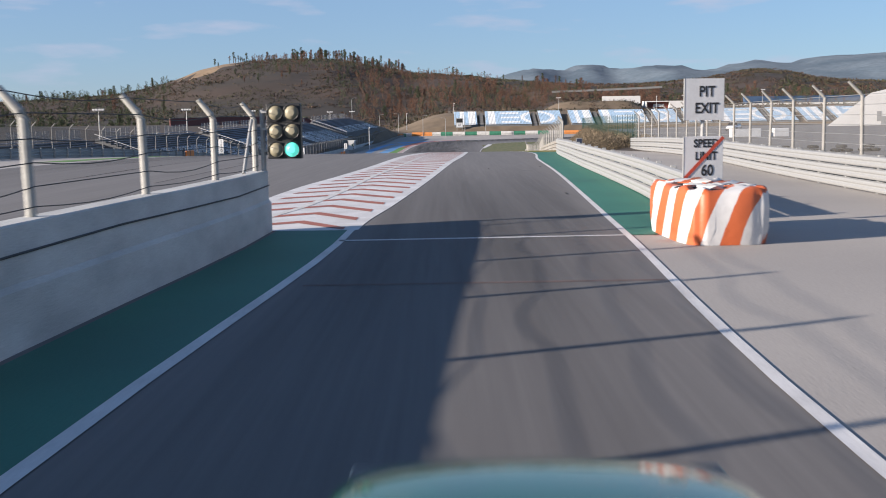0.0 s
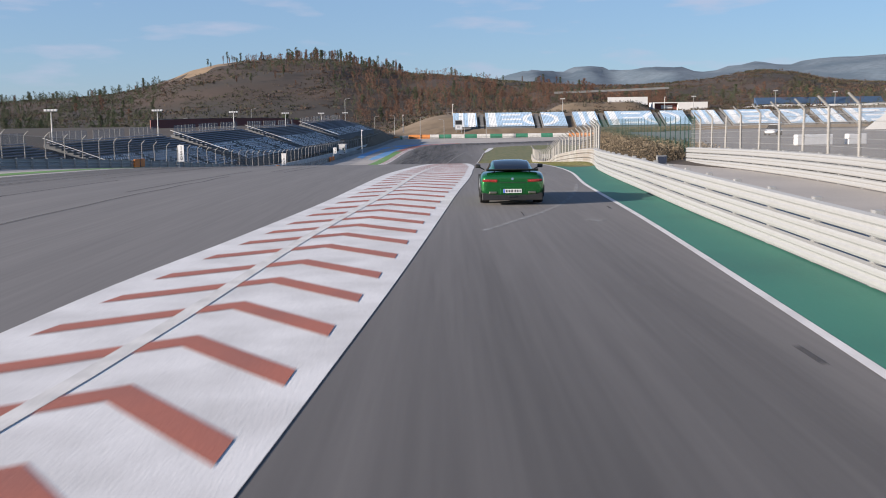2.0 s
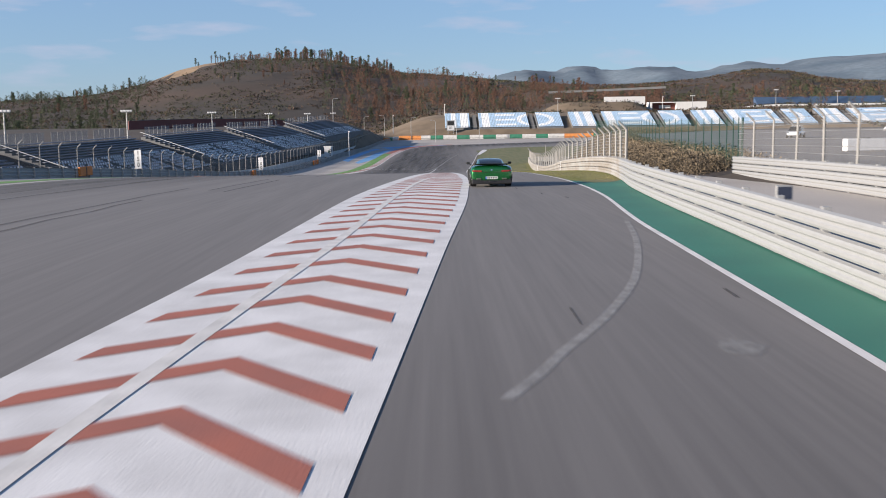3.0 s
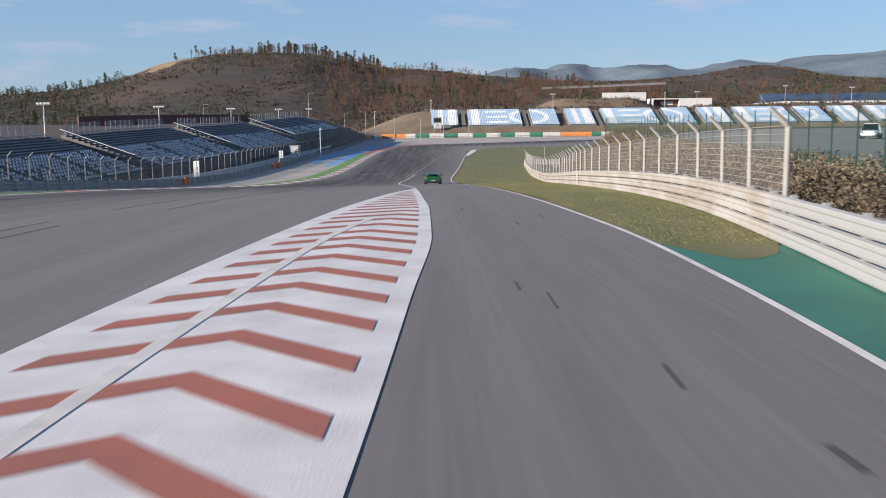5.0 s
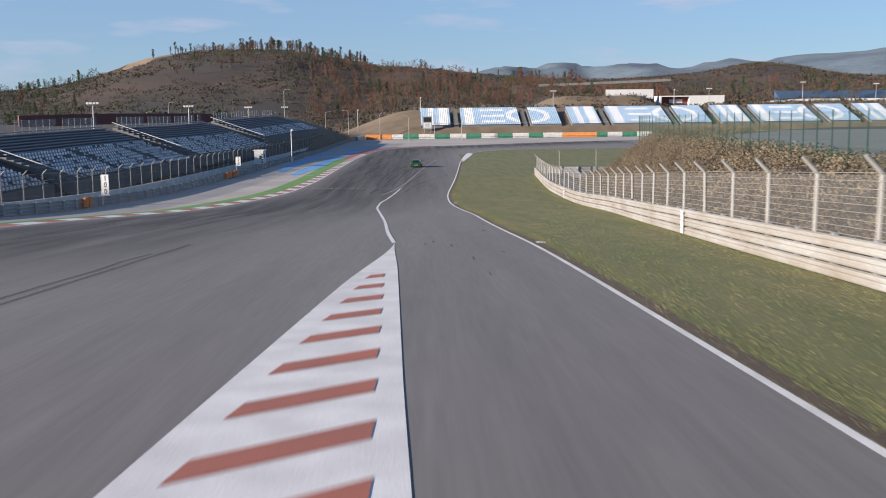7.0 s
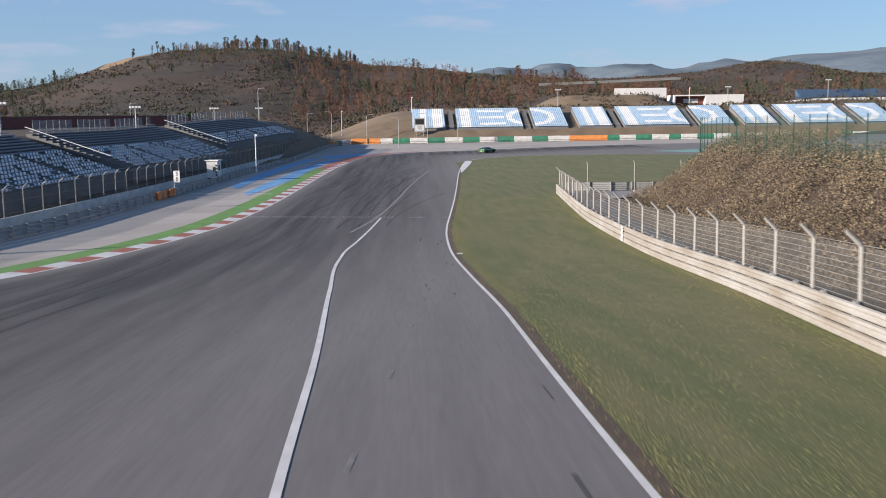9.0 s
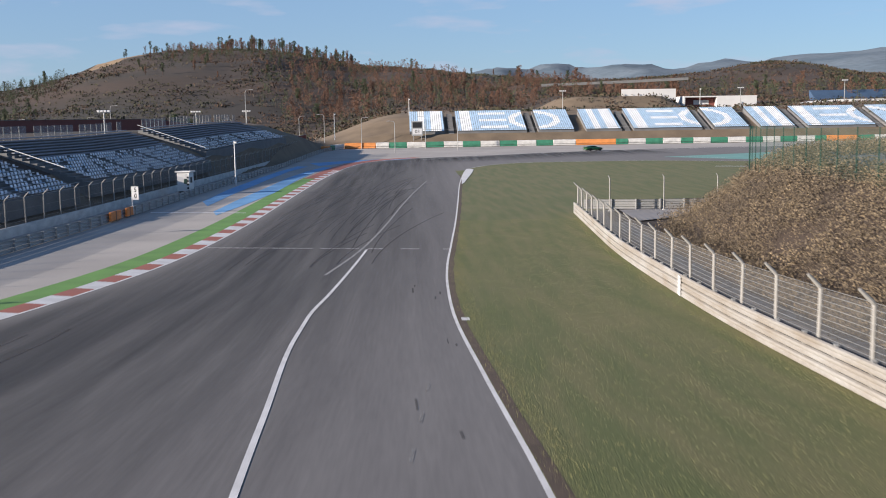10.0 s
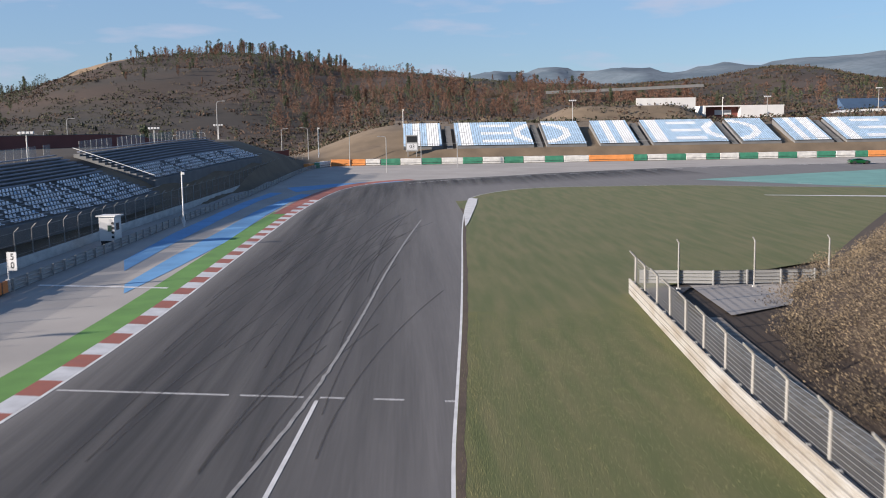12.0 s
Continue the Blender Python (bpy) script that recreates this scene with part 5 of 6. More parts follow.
# ---- buildings round the corner ----
def far_buildings():
    t = thing("billboard", "long blank white billboard on posts above the stand", "billboard", m=pose(72.9, 461, 0))
    for a, b in ((0, 8.9), (8.95, 17.7)):
        part("board", boxed(a, b, 0, 0.3, 9.3, 12.8), WALL_WHITE, t)
    for x in (1.0, 6, 11.5, 16.5):
        part("leg", boxed(x, x + 0.25, 0.3, 0.55, 5.5, 12.3), GALV, t)
    t = thing("pavilion", "low white pavilion with a red recessed front", "building", m=pose(93.1, 461, 0))
    part("roof", boxed(0, 24.2, 0, 9, 9.9, 10.3), WALL_WHITE, t)
    part("side_wall", boxed(0.0, 0.6, 0.01, 9, 5, 9.9), WALL_WHITE, t)
    part("front_wall", boxed(11, 24.1, 0.01, 9, 5, 9.9), WALL_WHITE, t)
    part("recess", boxed(0.6, 11, 2.5, 9, 5, 9.9), ROOF_RED, t, "red-brown recessed wall")
    part("window", boxed(4, 9, 2.4, 2.5, 7.6, 9.0), SIGN_WHITE, t)
    t = thing("long_hall", "long low white building with a curved roofline", "building", m=pose(121, 470, 0))
    bm = bmesh.new()
    pts = [(x, 0, 6.4 + 2.4 * min(1, x / 26) - 0.001 * x) for x in np.linspace(0, 110, 24)]
    lo = [bm.verts.new((x, 0, 4.5)) for x, _, z in pts]
    hi = [bm.verts.new(p) for p in pts]
    bk = [bm.verts.new((x, 14, z)) for x, _, z in pts]
    for i in range(len(pts) - 1):
        bm.faces.new((lo[i], lo[i + 1], hi[i + 1], hi[i]))
        bm.faces.new((hi[i], hi[i + 1], bk[i + 1], bk[i]))
    part("shell", bm, WALL_WHITE, t)
    part("door", boxed(30, 34, -0.05, 0.02, 4.6, 7.0), GALV, t)
    t = thing("white_hall", "white hall with a sloping side wall on the paddock", "building", m=pose(85, 216, 0))
    bm = bmesh.new()
    prof = [(0, 0), (9.5, 7.2), (14, 8.2), (40, 9.6), (90, 10.2), (90, 0)]
    fa, fb = ([bm.verts.new((x + 0.45 * y, y, z)) for x, z in prof] for y in (0, 45))
    for i in range(len(prof)):
        j = (i + 1) % len(prof)
        bm.faces.new((fa[i], fa[j], fb[j], fb[i]))
    bm.faces.new(fa)
    bm.faces.new(fb[::-1])
    bmesh.ops.recalc_face_normals(bm, faces=bm.faces)
    part("shell", bm, WALL_WHITE, t)
    part("door", boxed(12, 13.2, -0.06, 0.05, 0, 2.1), GALV, t)
    part("panel", boxed(11, 12.0, -0.06, 0.05, 1.0, 3.2), GALV, t)
    t = thing("dark_blue_stand", "dark blue seating stand on the far rise", "grandstand", m=pose(148, 486, 6.0))
    seats = mat("dark_blue_seats", (0.05, 0.09, 0.16), 0.6, scale=0.5, fine=6)
    for k in range(9):
        part("terrace", boxed(0, 60, k * 1.0, k * 1.0 + 1.0, 0, 1.5 + k * 0.62), seats, t)
    part("edge_beam", boxed(-0.8, 0, 0, 9, 0, 2.0), WALL_WHITE, t)
    t = thing("red_wall", "long low dark red boundary wall behind the stands", "wall")
    pts = [(-92, 330), (-70, 372), (-48, 404), (-26, 428)]
    line = np.array([(x, y, float(land_z(np.array([x]), np.array([y]))[0])) for x, y in smooth(pts, 6)])
    part("wall_body", sweep(bmesh.new(), line, [(-0.15, -1), (0.15, -1), (0.15, 2.6), (-0.15, 2.6)]), ROOF_RED, t)
    part("coping", sweep(bmesh.new(), line, [(-0.22, 2.6), (0.22, 2.6), (0.22, 2.7), (-0.22, 2.7)]), TERRACE, t)
    t = thing("info_sign", "grey roadside sign box beside the corner stand", "sign", m=pose(4.6, 410.3, -2.6))
    part("panel", boxed(0, 3.0, 0, 0.25, 2.2, 6.2, bevel=0.05), GALV, t)
    part("dark_face", boxed(0.25, 2.75, -0.02, 0.0, 4.4, 5.9), BLACK, t)
    part("light_face", boxed(0.25, 2.75, -0.02, 0.0, 2.6, 4.1), SIGN_WHITE, t)
    text_mesh("numeral", "03", 1.3, pose(1.5, -0.03, 3.35, 90), INK, t)
    for x in (0.4, 2.5):
        part("leg", boxed(x, x + 0.15, 0.05, 0.2, -0.8, 2.2), GALV, t)
    part("ridge_road_edge", sweep(bmesh.new(), [(60, 560, 18.2), (90, 556, 18.9), (120, 552, 19.8)], [(-0.5, -0.9), (0.5, -0.9), (0.5, 0.2), (-0.5, 0.2)]), TERRACE, thing("ridge_wall", "pale retaining edge of a road on the hillside", "wall"))
    for x, y, w in ((31.5, 101, 3.4), (36.4, 102, 1.8)):
        t = thing("water_barrier", "white plastic barrier block on the paddock", "barrier", m=pose(x, y, 0.08, 0, 0, 8))
        part("block", boxed(0, w, 0, 0.7, 0, 0.95, bevel=0.08), SIGN_WHITE, t)
        part("lid", boxed(w * 0.4, w * 0.6, 0.2, 0.5, 0.95, 1.0), BLACK, t)
    for k in range(4):
        t = thing("tyre_pile", "small heap of dark tyres beside the paddock fence", "tyres", m=pose(20.5 + k * 1.9, 52 + k * 0.5, 0.08))
        for j, (dx, dy, z) in enumerate(((0, 0, .12), (.7, .1, .12), (.35, .1, .35))):
            pts = [(dx + 0.25 * math.cos(a), dy + 0.25 * math.sin(a), z) for a in np.linspace(0, 2 * math.pi, 17)]
            part("tyre", tube(bmesh.new(), pts, 0.1, 7, cap=False), RUBBER, t)
    for k, x in enumerate((27.0, 32.4, 37.8)):
        t = thing("slim_post", "slim pale post with a bent top by the service road", "post", m=pose(x - 4.0, 231.5 + k * 0.4, float(road_z(232))))
        part("pole", tube(bmesh.new(), [(0, 0, -0.3), (0, 0, 3.2), (-0.15, 0, 3.45)], 0.06, 8), POST, t)
        part("base", boxed(-0.12, 0.12, -0.12, 0.12, -0.1, 0.1), CONCRETE, t)


far_buildings()


# ---- plants ----
def leaf_cloud(name, clumps, material, seed, flatten=0.8):
    """One mesh of leaf blades; clumps are rows of x, y, z, radius, number of leaves, leaf size."""
    g = np.random.default_rng(seed)
    c = np.repeat(np.array(clumps, float), [int(k[4]) for k in clumps], axis=0)
    n = len(c)
    unit = lambda v: v / np.linalg.norm(v, axis=1)[:, None]
    d = unit(g.normal(size=(n, 3)))
    p = c[:, :3] + d * (1, 1, flatten) * (c[:, 3] * g.uniform(0.3, 1.0, n) ** 0.6)[:, None]
    a = unit(g.normal(size=(n, 3)) + (0, 0, 0.5))
    b = unit(np.cross(a, unit(g.normal(size=(n, 3)))))
    s = (c[:, 5] * g.uniform(0.6, 1.3, n))[:, None]
    verts = np.stack([p - a * s, p + a * s * 0.2 + b * s * 0.55, p + a * s, p + a * s * 0.2 - b * s * 0.55], 1).reshape(-1, 3)
    me = bpy.data.meshes.new(name)
    me.vertices.add(4 * n)
    me.vertices.foreach_set("co", verts.astype(np.float32).ravel())
    me.loops.add(4 * n)
    me.loops.foreach_set("vertex_index", np.arange(4 * n, dtype=np.int32))
    me.polygons.add(n)
    me.polygons.foreach_set("loop_start", np.arange(0, 4 * n, 4, dtype=np.int32))
    me.materials.append(material)
    me.update(calc_edges=True)
    return new(name, me)


def tree(name, label, height, crown, low, spread, leaf, clumps, rng, bare=0.0):
    t = thing(name, label, "tree", m=pose(0, 0, -300))
    lean = rng.uniform(-0.05, 0.05)
    part("trunk", tube(bmesh.new(), [(0, 0, -0.6), (lean * height * 0.4, 0, height * 0.45), (lean * height, 0, height * 0.96)], [0.035 * height, 0.024 * height, 0.006 * height], 6), TRUNK, t)
    for k in range(4):
        a, z = rng.uniform(0, 6.28), height * rng.uniform(low, 0.85)
        r = spread * height * rng.uniform(0.5, 0.9)
        part("limb", tube(bmesh.new(), [(lean * z, 0, z), (lean * z + r * math.cos(a), r * math.sin(a), z + 0.12 * height)], [0.014 * height, 0.004 * height], 4), TRUNK, t)
    crown_clumps = []
    for k in range(clumps):
        f = (k + 0.5) / clumps
        z = height * (low + (1 - low) * f)
        w = spread * height * crown(f)
        a = rng.uniform(0, 6.28)
        r = w * rng.uniform(0.0, 0.85)
        crown_clumps.append((lean * z + r * math.cos(a), r * math.sin(a), z + rng.uniform(-.03, .03) * height, height * 0.10 * rng.uniform(0.7, 1.4), int(44 * (1 - bare)), height * 0.026))
    leaf_cloud("crown", crown_clumps, leaf, clumps + int(height), 0.7).parent = t
    return t


def plant_hill():
    rng = random.Random(77)
    cone = lambda f: 1.0 - 0.85 * f
    ball = lambda f: math.sin(math.pi * min(0.97, 0.15 + 0.8 * f))
    tuft = lambda f: 0.4 + 0.6 * math.sin(math.pi * f)
    kinds = {
        "green": [tree("pine", "green pine tree on the hillside", 7.0 + i, (ball, cone, tuft)[i], 0.28, 0.26, LEAF_GREEN, 20, rng) for i in range(3)],
        "brown": [tree("scorched_tree", "scorched brown tree on the hillside", 7.0 + i, (cone, ball, tuft)[i], 0.22, 0.24, LEAF_BROWN, 18, rng) for i in range(3)],
        "thin": [tree("thin_tree", "thin half-bare tree on the ridge", 9.0 + i, (tuft, tuft)[i], 0.5, 0.16, (LEAF_BROWN, LEAF_GREEN)[i], 9, rng, 0.35) for i in range(2)],
    }
    spots = []
    for k in range(120):                                   # green wood on the left shoulder
        spots.append((rng.uniform(-34, -15), rng.uniform(500, 655), "green" if rng.random() < 0.85 else "brown", rng.uniform(0.45, 0.85)))
    for k in range(100):                                    # ridge
        spots.append((rng.uniform(-8.6, -2.2), 640 + rng.uniform(-22, 12), rng.choice(("thin", "brown", "thin", "green")), rng.uniform(0.48, 0.84)))
    for k in range(16):
        spots.append((rng.choice((rng.uniform(-12.6, -10.4), rng.uniform(-9.9, -9.4))), 645 + rng.uniform(-6, 10), "thin", rng.uniform(0.5, 0.8)))
    for k in range(90):                                    # brown wood at the foot, behind the stand
        spots.append((rng.uniform(-5, 12), rng.uniform(485, 545), "brown" if rng.random() < 0.74 else "green", rng.uniform(0.55, 0.95)))
    for k in range(60):
        spots.append((rng.uniform(-13, -3), rng.uniform(540, 640), "green" if rng.random() < 0.6 else "brown", rng.uniform(0.3, 0.6)))
    for k in range(26):
        spots.append((rng.uniform(12, 30), rng.uniform(485, 525), "green" if rng.random() < 0.7 else "brown", rng.uniform(0.45, 0.8)))
    for k in range(34):                                    # pines and bushes below the hill
        spots.append((rng.uniform(-24, -6), rng.uniform(440, 480), "green", rng.uniform(0.8, 1.35)))
    for k in range(14):
        spots.append((rng.uniform(-1, 8), 635 + rng.uniform(-15, 15), rng.choice(("brown", "thin", "green")), rng.uniform(0.3, 0.7)))
    far = lambda r: r if r < 460 else 460 + (r - 460) * 2.78
    spots = [(a, far(r), kind, (0.9 + 0.6 * (r - 455) / 200) * size) for a, r, kind, size in spots]
    xs = np.array([r * math.sin(radians(a)) for a, r, *_ in spots])
    ys = np.array([r * math.cos(radians(a)) - 8 for a, r, *_ in spots])
    zs = land_z(xs, ys)
    used = set()
    for (a, r, kind, size), x, y, z in zip(spots, xs, ys, zs):
        i = rng.randrange(len(kinds[kind]))
        m = pose(x, y, z - 0.1, 0, 0, rng.uniform(0, 360)) @ Matrix.Scale(size, 4)
        src = kinds[kind][i]
        if src not in used:
            used.add(src)
            src.matrix_basis = m
        else:
            o = copy_thing(src, pose(x, y, z - 0.1, 0, 0, rng.uniform(0, 360)))
            o.scale = (size, size, size)
    # woods and undergrowth, past counting
    def scatter(n, a0, a1, r0, r1):
        az = [rng.uniform(a0, a1) for _ in range(n)]
        rr = [far(rng.uniform(r0, r1)) for _ in range(n)]
        px = np.array([r * math.sin(radians(a)) for a, r in zip(az, rr)])
        py = np.array([r * math.cos(radians(a)) - 8 for a, r in zip(az, rr)])
        return zip(px, py, land_z(px, py))
    for name, leaf, n, seed, label in (("hill_scrub_brown", HEATH_BROWN, 19000, 1, "brown scorched undergrowth on the hill"), ("hill_scrub_green", HEATH_GREEN, 21000, 7, "olive green undergrowth on the hill"),
                                       ("hill_scrub_straw", HEATH_STRAW, 3500, 13, "pale dry tufts on the hill")):
        clumps = []
        for x, y, z in scatter(n, -36, 34, 452, 664):
            if noise.noise(Vector((x * 0.012, y * 0.010, seed))) + 0.5 * noise.noise(Vector((x * 0.05, z * 0.16, seed))) < (-0.16 if seed < 10 else 0.12):
                continue
            a, r = math.degrees(math.atan2(x, y + 8)), math.hypot(x, y + 8)
            if math.hypot((a + 13.0) / 2.0, (r - 905) / 110) < 1:
                continue                                   # bare sandy patch
            h = rng.uniform(0.6, 2.0) * (0.5 + 0.6 * r / 1000)
            clumps.append((x, y, z + h * 0.25, h * 1.6, 9, h * 0.36))
        tagged(leaf_cloud(name, clumps, leaf, seed, 0.4), label, "undergrowth", kind="stuff")
    for name, leaf, label, areas in (("wood_brown", LEAF_BROWN, "dense wood of scorched brown trees", ((420, -5, 3, 480, 600), (300, 3, 12, 478, 540), (70, -11, -3, 560, 645), (130, 11, 30, 480, 525))),
                                     ("wood_green", LEAF_GREEN, "dense wood of dark green pines", ((950, -36, -15.2, 470, 650), (150, -6, 8, 480, 545), (260, -11, -1, 572, 598), (130, 12, 32, 480, 520), (150, -26, -5, 440, 475)))):
        crowns, trunks = [], bmesh.new()
        for n, a0, a1, r0, r1 in areas:
            tall = 0.55 if (r0, r1) == (572, 598) else 0.85
            for x, y, z in scatter(n, a0, a1, r0, r1):
                h = rng.uniform(3.5, 7.5) * (0.7 + 0.6 * math.hypot(x, y) / 1000) * tall
                tube(trunks, [(x, y, z - 0.5), (x + rng.uniform(-.2, .2), y, z + h * 0.9)], [0.022 * h, 0.006 * h], 3, cap=False)
                wide = rng.uniform(0.8, 1.4)
                for k in range(7):
                    f = k / 6
                    crowns.append((x + rng.uniform(-.16, .16) * h * wide, y + rng.uniform(-.16, .16) * h * wide, z + h * (0.28 + 0.68 * f), h * wide * (0.19 - 0.09 * f), 16, h * 0.042))
        wood = tagged(leaf_cloud(name, crowns, leaf, n, 0.8), label, "wood", kind="stuff")
        tagged(part("trunks", trunks, TRUNK, wood), kind="stuff")


plant_hill()


def plant_bank():
    rng = random.Random(41)
    for name, leaf, n, label, seed in (("bank_scrub_dry", LEAF_DRY, 2900, "dense dry straw-brown scrub on the bank", 3), ("bank_scrub_brown", LEAF_OLIVE, 3200, "dull brown heather scrub on the bank", 9)):
        pts = []
        while len(pts) < n:
            y = rng.uniform(82, 243)
            f, t = float(BANK_FOOT(y)), float(BANK_TOP(y))
            x = rng.uniform(f - 0.3, t + 1.2 + 7 * (y > 215))
            if y < 112 and x < f + 0.8:
                continue
            if noise.noise(Vector((x * 0.35, y * 0.35, seed))) < -0.2:
                continue
            pts.append((x, y))
        p = np.array(pts)
        clumps = []
        for (x, y), h in zip(pts, land_z(p[:, 0], p[:, 1])):
            near = y > 165
            r = rng.uniform(0.4, 1.0) * (1.15 if near else 0.85)
            clumps.append((x, y, h + r * 0.4, r, 75 if near else 40, r * (0.062 if near else 0.10)))
        tagged(leaf_cloud(name, clumps, leaf, seed, 0.9), label, "scrub", kind="stuff")


def grass_tufts():
    """Short blades over the mown verge, thicker along its edges."""
    g = np.random.default_rng(6)
    rows = []
    ys = g.uniform(77, 225, 22000)
    a, b = along(EDGE_R, ys) + 0.35, along(RAIL_R, ys) - 0.1
    u = g.uniform(0, 1, len(ys))
    u = np.where(g.uniform(0, 1, len(ys)) < 0.3, np.where(u < 0.5, u * 0.1, 1 - (1 - u) * 0.1), u)
    for x, y, z in zip(a + (b - a) * u, ys, road_z(ys)):
        rows.append((x, y, z + 0.022, 0.42, 7, 0.017))
    tagged(leaf_cloud("grass_tufts", rows, GRASS_BLADE, 4, 0.06), "short green and straw grass tufts on the verge", "grass", kind="stuff")


grass_tufts()
plant_bank()

# ---- vehicles ----
GLASS_DARK = mat("tinted_car_glass", (0.006, 0.006, 0.008), 0.10, bump=0, scale=1, fine=5, amount=0.2)
GLASS_DARK.node_tree.nodes["Principled BSDF"].inputs["Specular IOR Level"].default_value = 0.25
CHROME = mat("bright_metal", (0.7, 0.7, 0.7), 0.2, 0.9, bump=0)
RIM_DARK = mat("dark_alloy", (0.06, 0.06, 0.065), 0.35, 0.8, bump=0)
LENS_RED = mat("red_tail_lens", (0.24, 0.02, 0.018), 0.15, bump=0, coat=1.0)
LENS_LIT = glow("lit_tail_strip", (0.8, 0.12, 0.07), 0.10)


def loft(bm, sections):
    """Skin over mirrored cross sections, each (y, [(x, z), ...] from the middle below round to the middle above)."""
    rings = []
    for y, half in sections:
        ring = [(x, z) for x, z in half] + [(-x, z) for x, z in half[-2:0:-1]]
        rings.append([bm.verts.new((x, y, z)) for x, z in ring])
    k = len(rings[0])
    for a, b in zip(rings, rings[1:]):
        for i in range(k):
            bm.faces.new((a[i], a[(i + 1) % k], b[(i + 1) % k], b[i]))
    bm.faces.new(rings[0][::-1])
    bm.faces.new(rings[-1])
    bmesh.ops.recalc_face_normals(bm, faces=bm.faces)
    return bm


def rounded(ob, width=0.02, levels=2):
    s = ob.modifiers.new("round", "SUBSURF")
    s.levels = s.render_levels = levels
    for p in ob.data.polygons:
        p.use_smooth = True
    return ob


def wheel(parent, x, y, radius, width):
    side_x = 1 if x > 0 else -1
    w = thing("wheel", "", "")
    for key in list(w.keys()):
        del w[key]
    w.parent = parent
    w.matrix_basis = pose(x, y, radius)
    bm = bmesh.new()
    prof = [(-width / 2, radius * 0.70), (-width / 2, radius * 0.93), (-width * 0.42, radius), (width * 0.42, radius), (width / 2, radius * 0.93), (width / 2, radius * 0.70)]
    n = 40
    rings = [[bm.verts.new((px, r * math.cos(2 * math.pi * i / n), r * math.sin(2 * math.pi * i / n))) for i in range(n)] for px, r in prof]
    for a, b in zip(rings, rings[1:]):
        for i in range(n):
            bm.faces.new((a[i], b[i], b[(i + 1) % n], a[(i + 1) % n]))
    bmesh.ops.recalc_face_normals(bm, faces=bm.faces)
    part("tyre", bm, RUBBER, w, smooth_shade=False)
    bm = bmesh.new()
    bmesh.ops.create_cone(bm, cap_ends=True, segments=32, radius1=radius * 0.71, radius2=radius * 0.71, depth=width * 0.5, matrix=Matrix.Rotation(radians(90), 4, "Y"))
    for i in range(10):
        a = 2 * math.pi * i / 10
        box(bm, *sorted((side_x * width * 0.2, side_x * width * 0.44)), -0.025, 0.025, 0.05, radius * 0.70)
        bmesh.ops.rotate(bm, verts=bm.verts[-8:], cent=(0, 0, 0), matrix=Matrix.Rotation(a, 3, "X"))
    part("rim", bm, RIM_DARK, w)
    return w


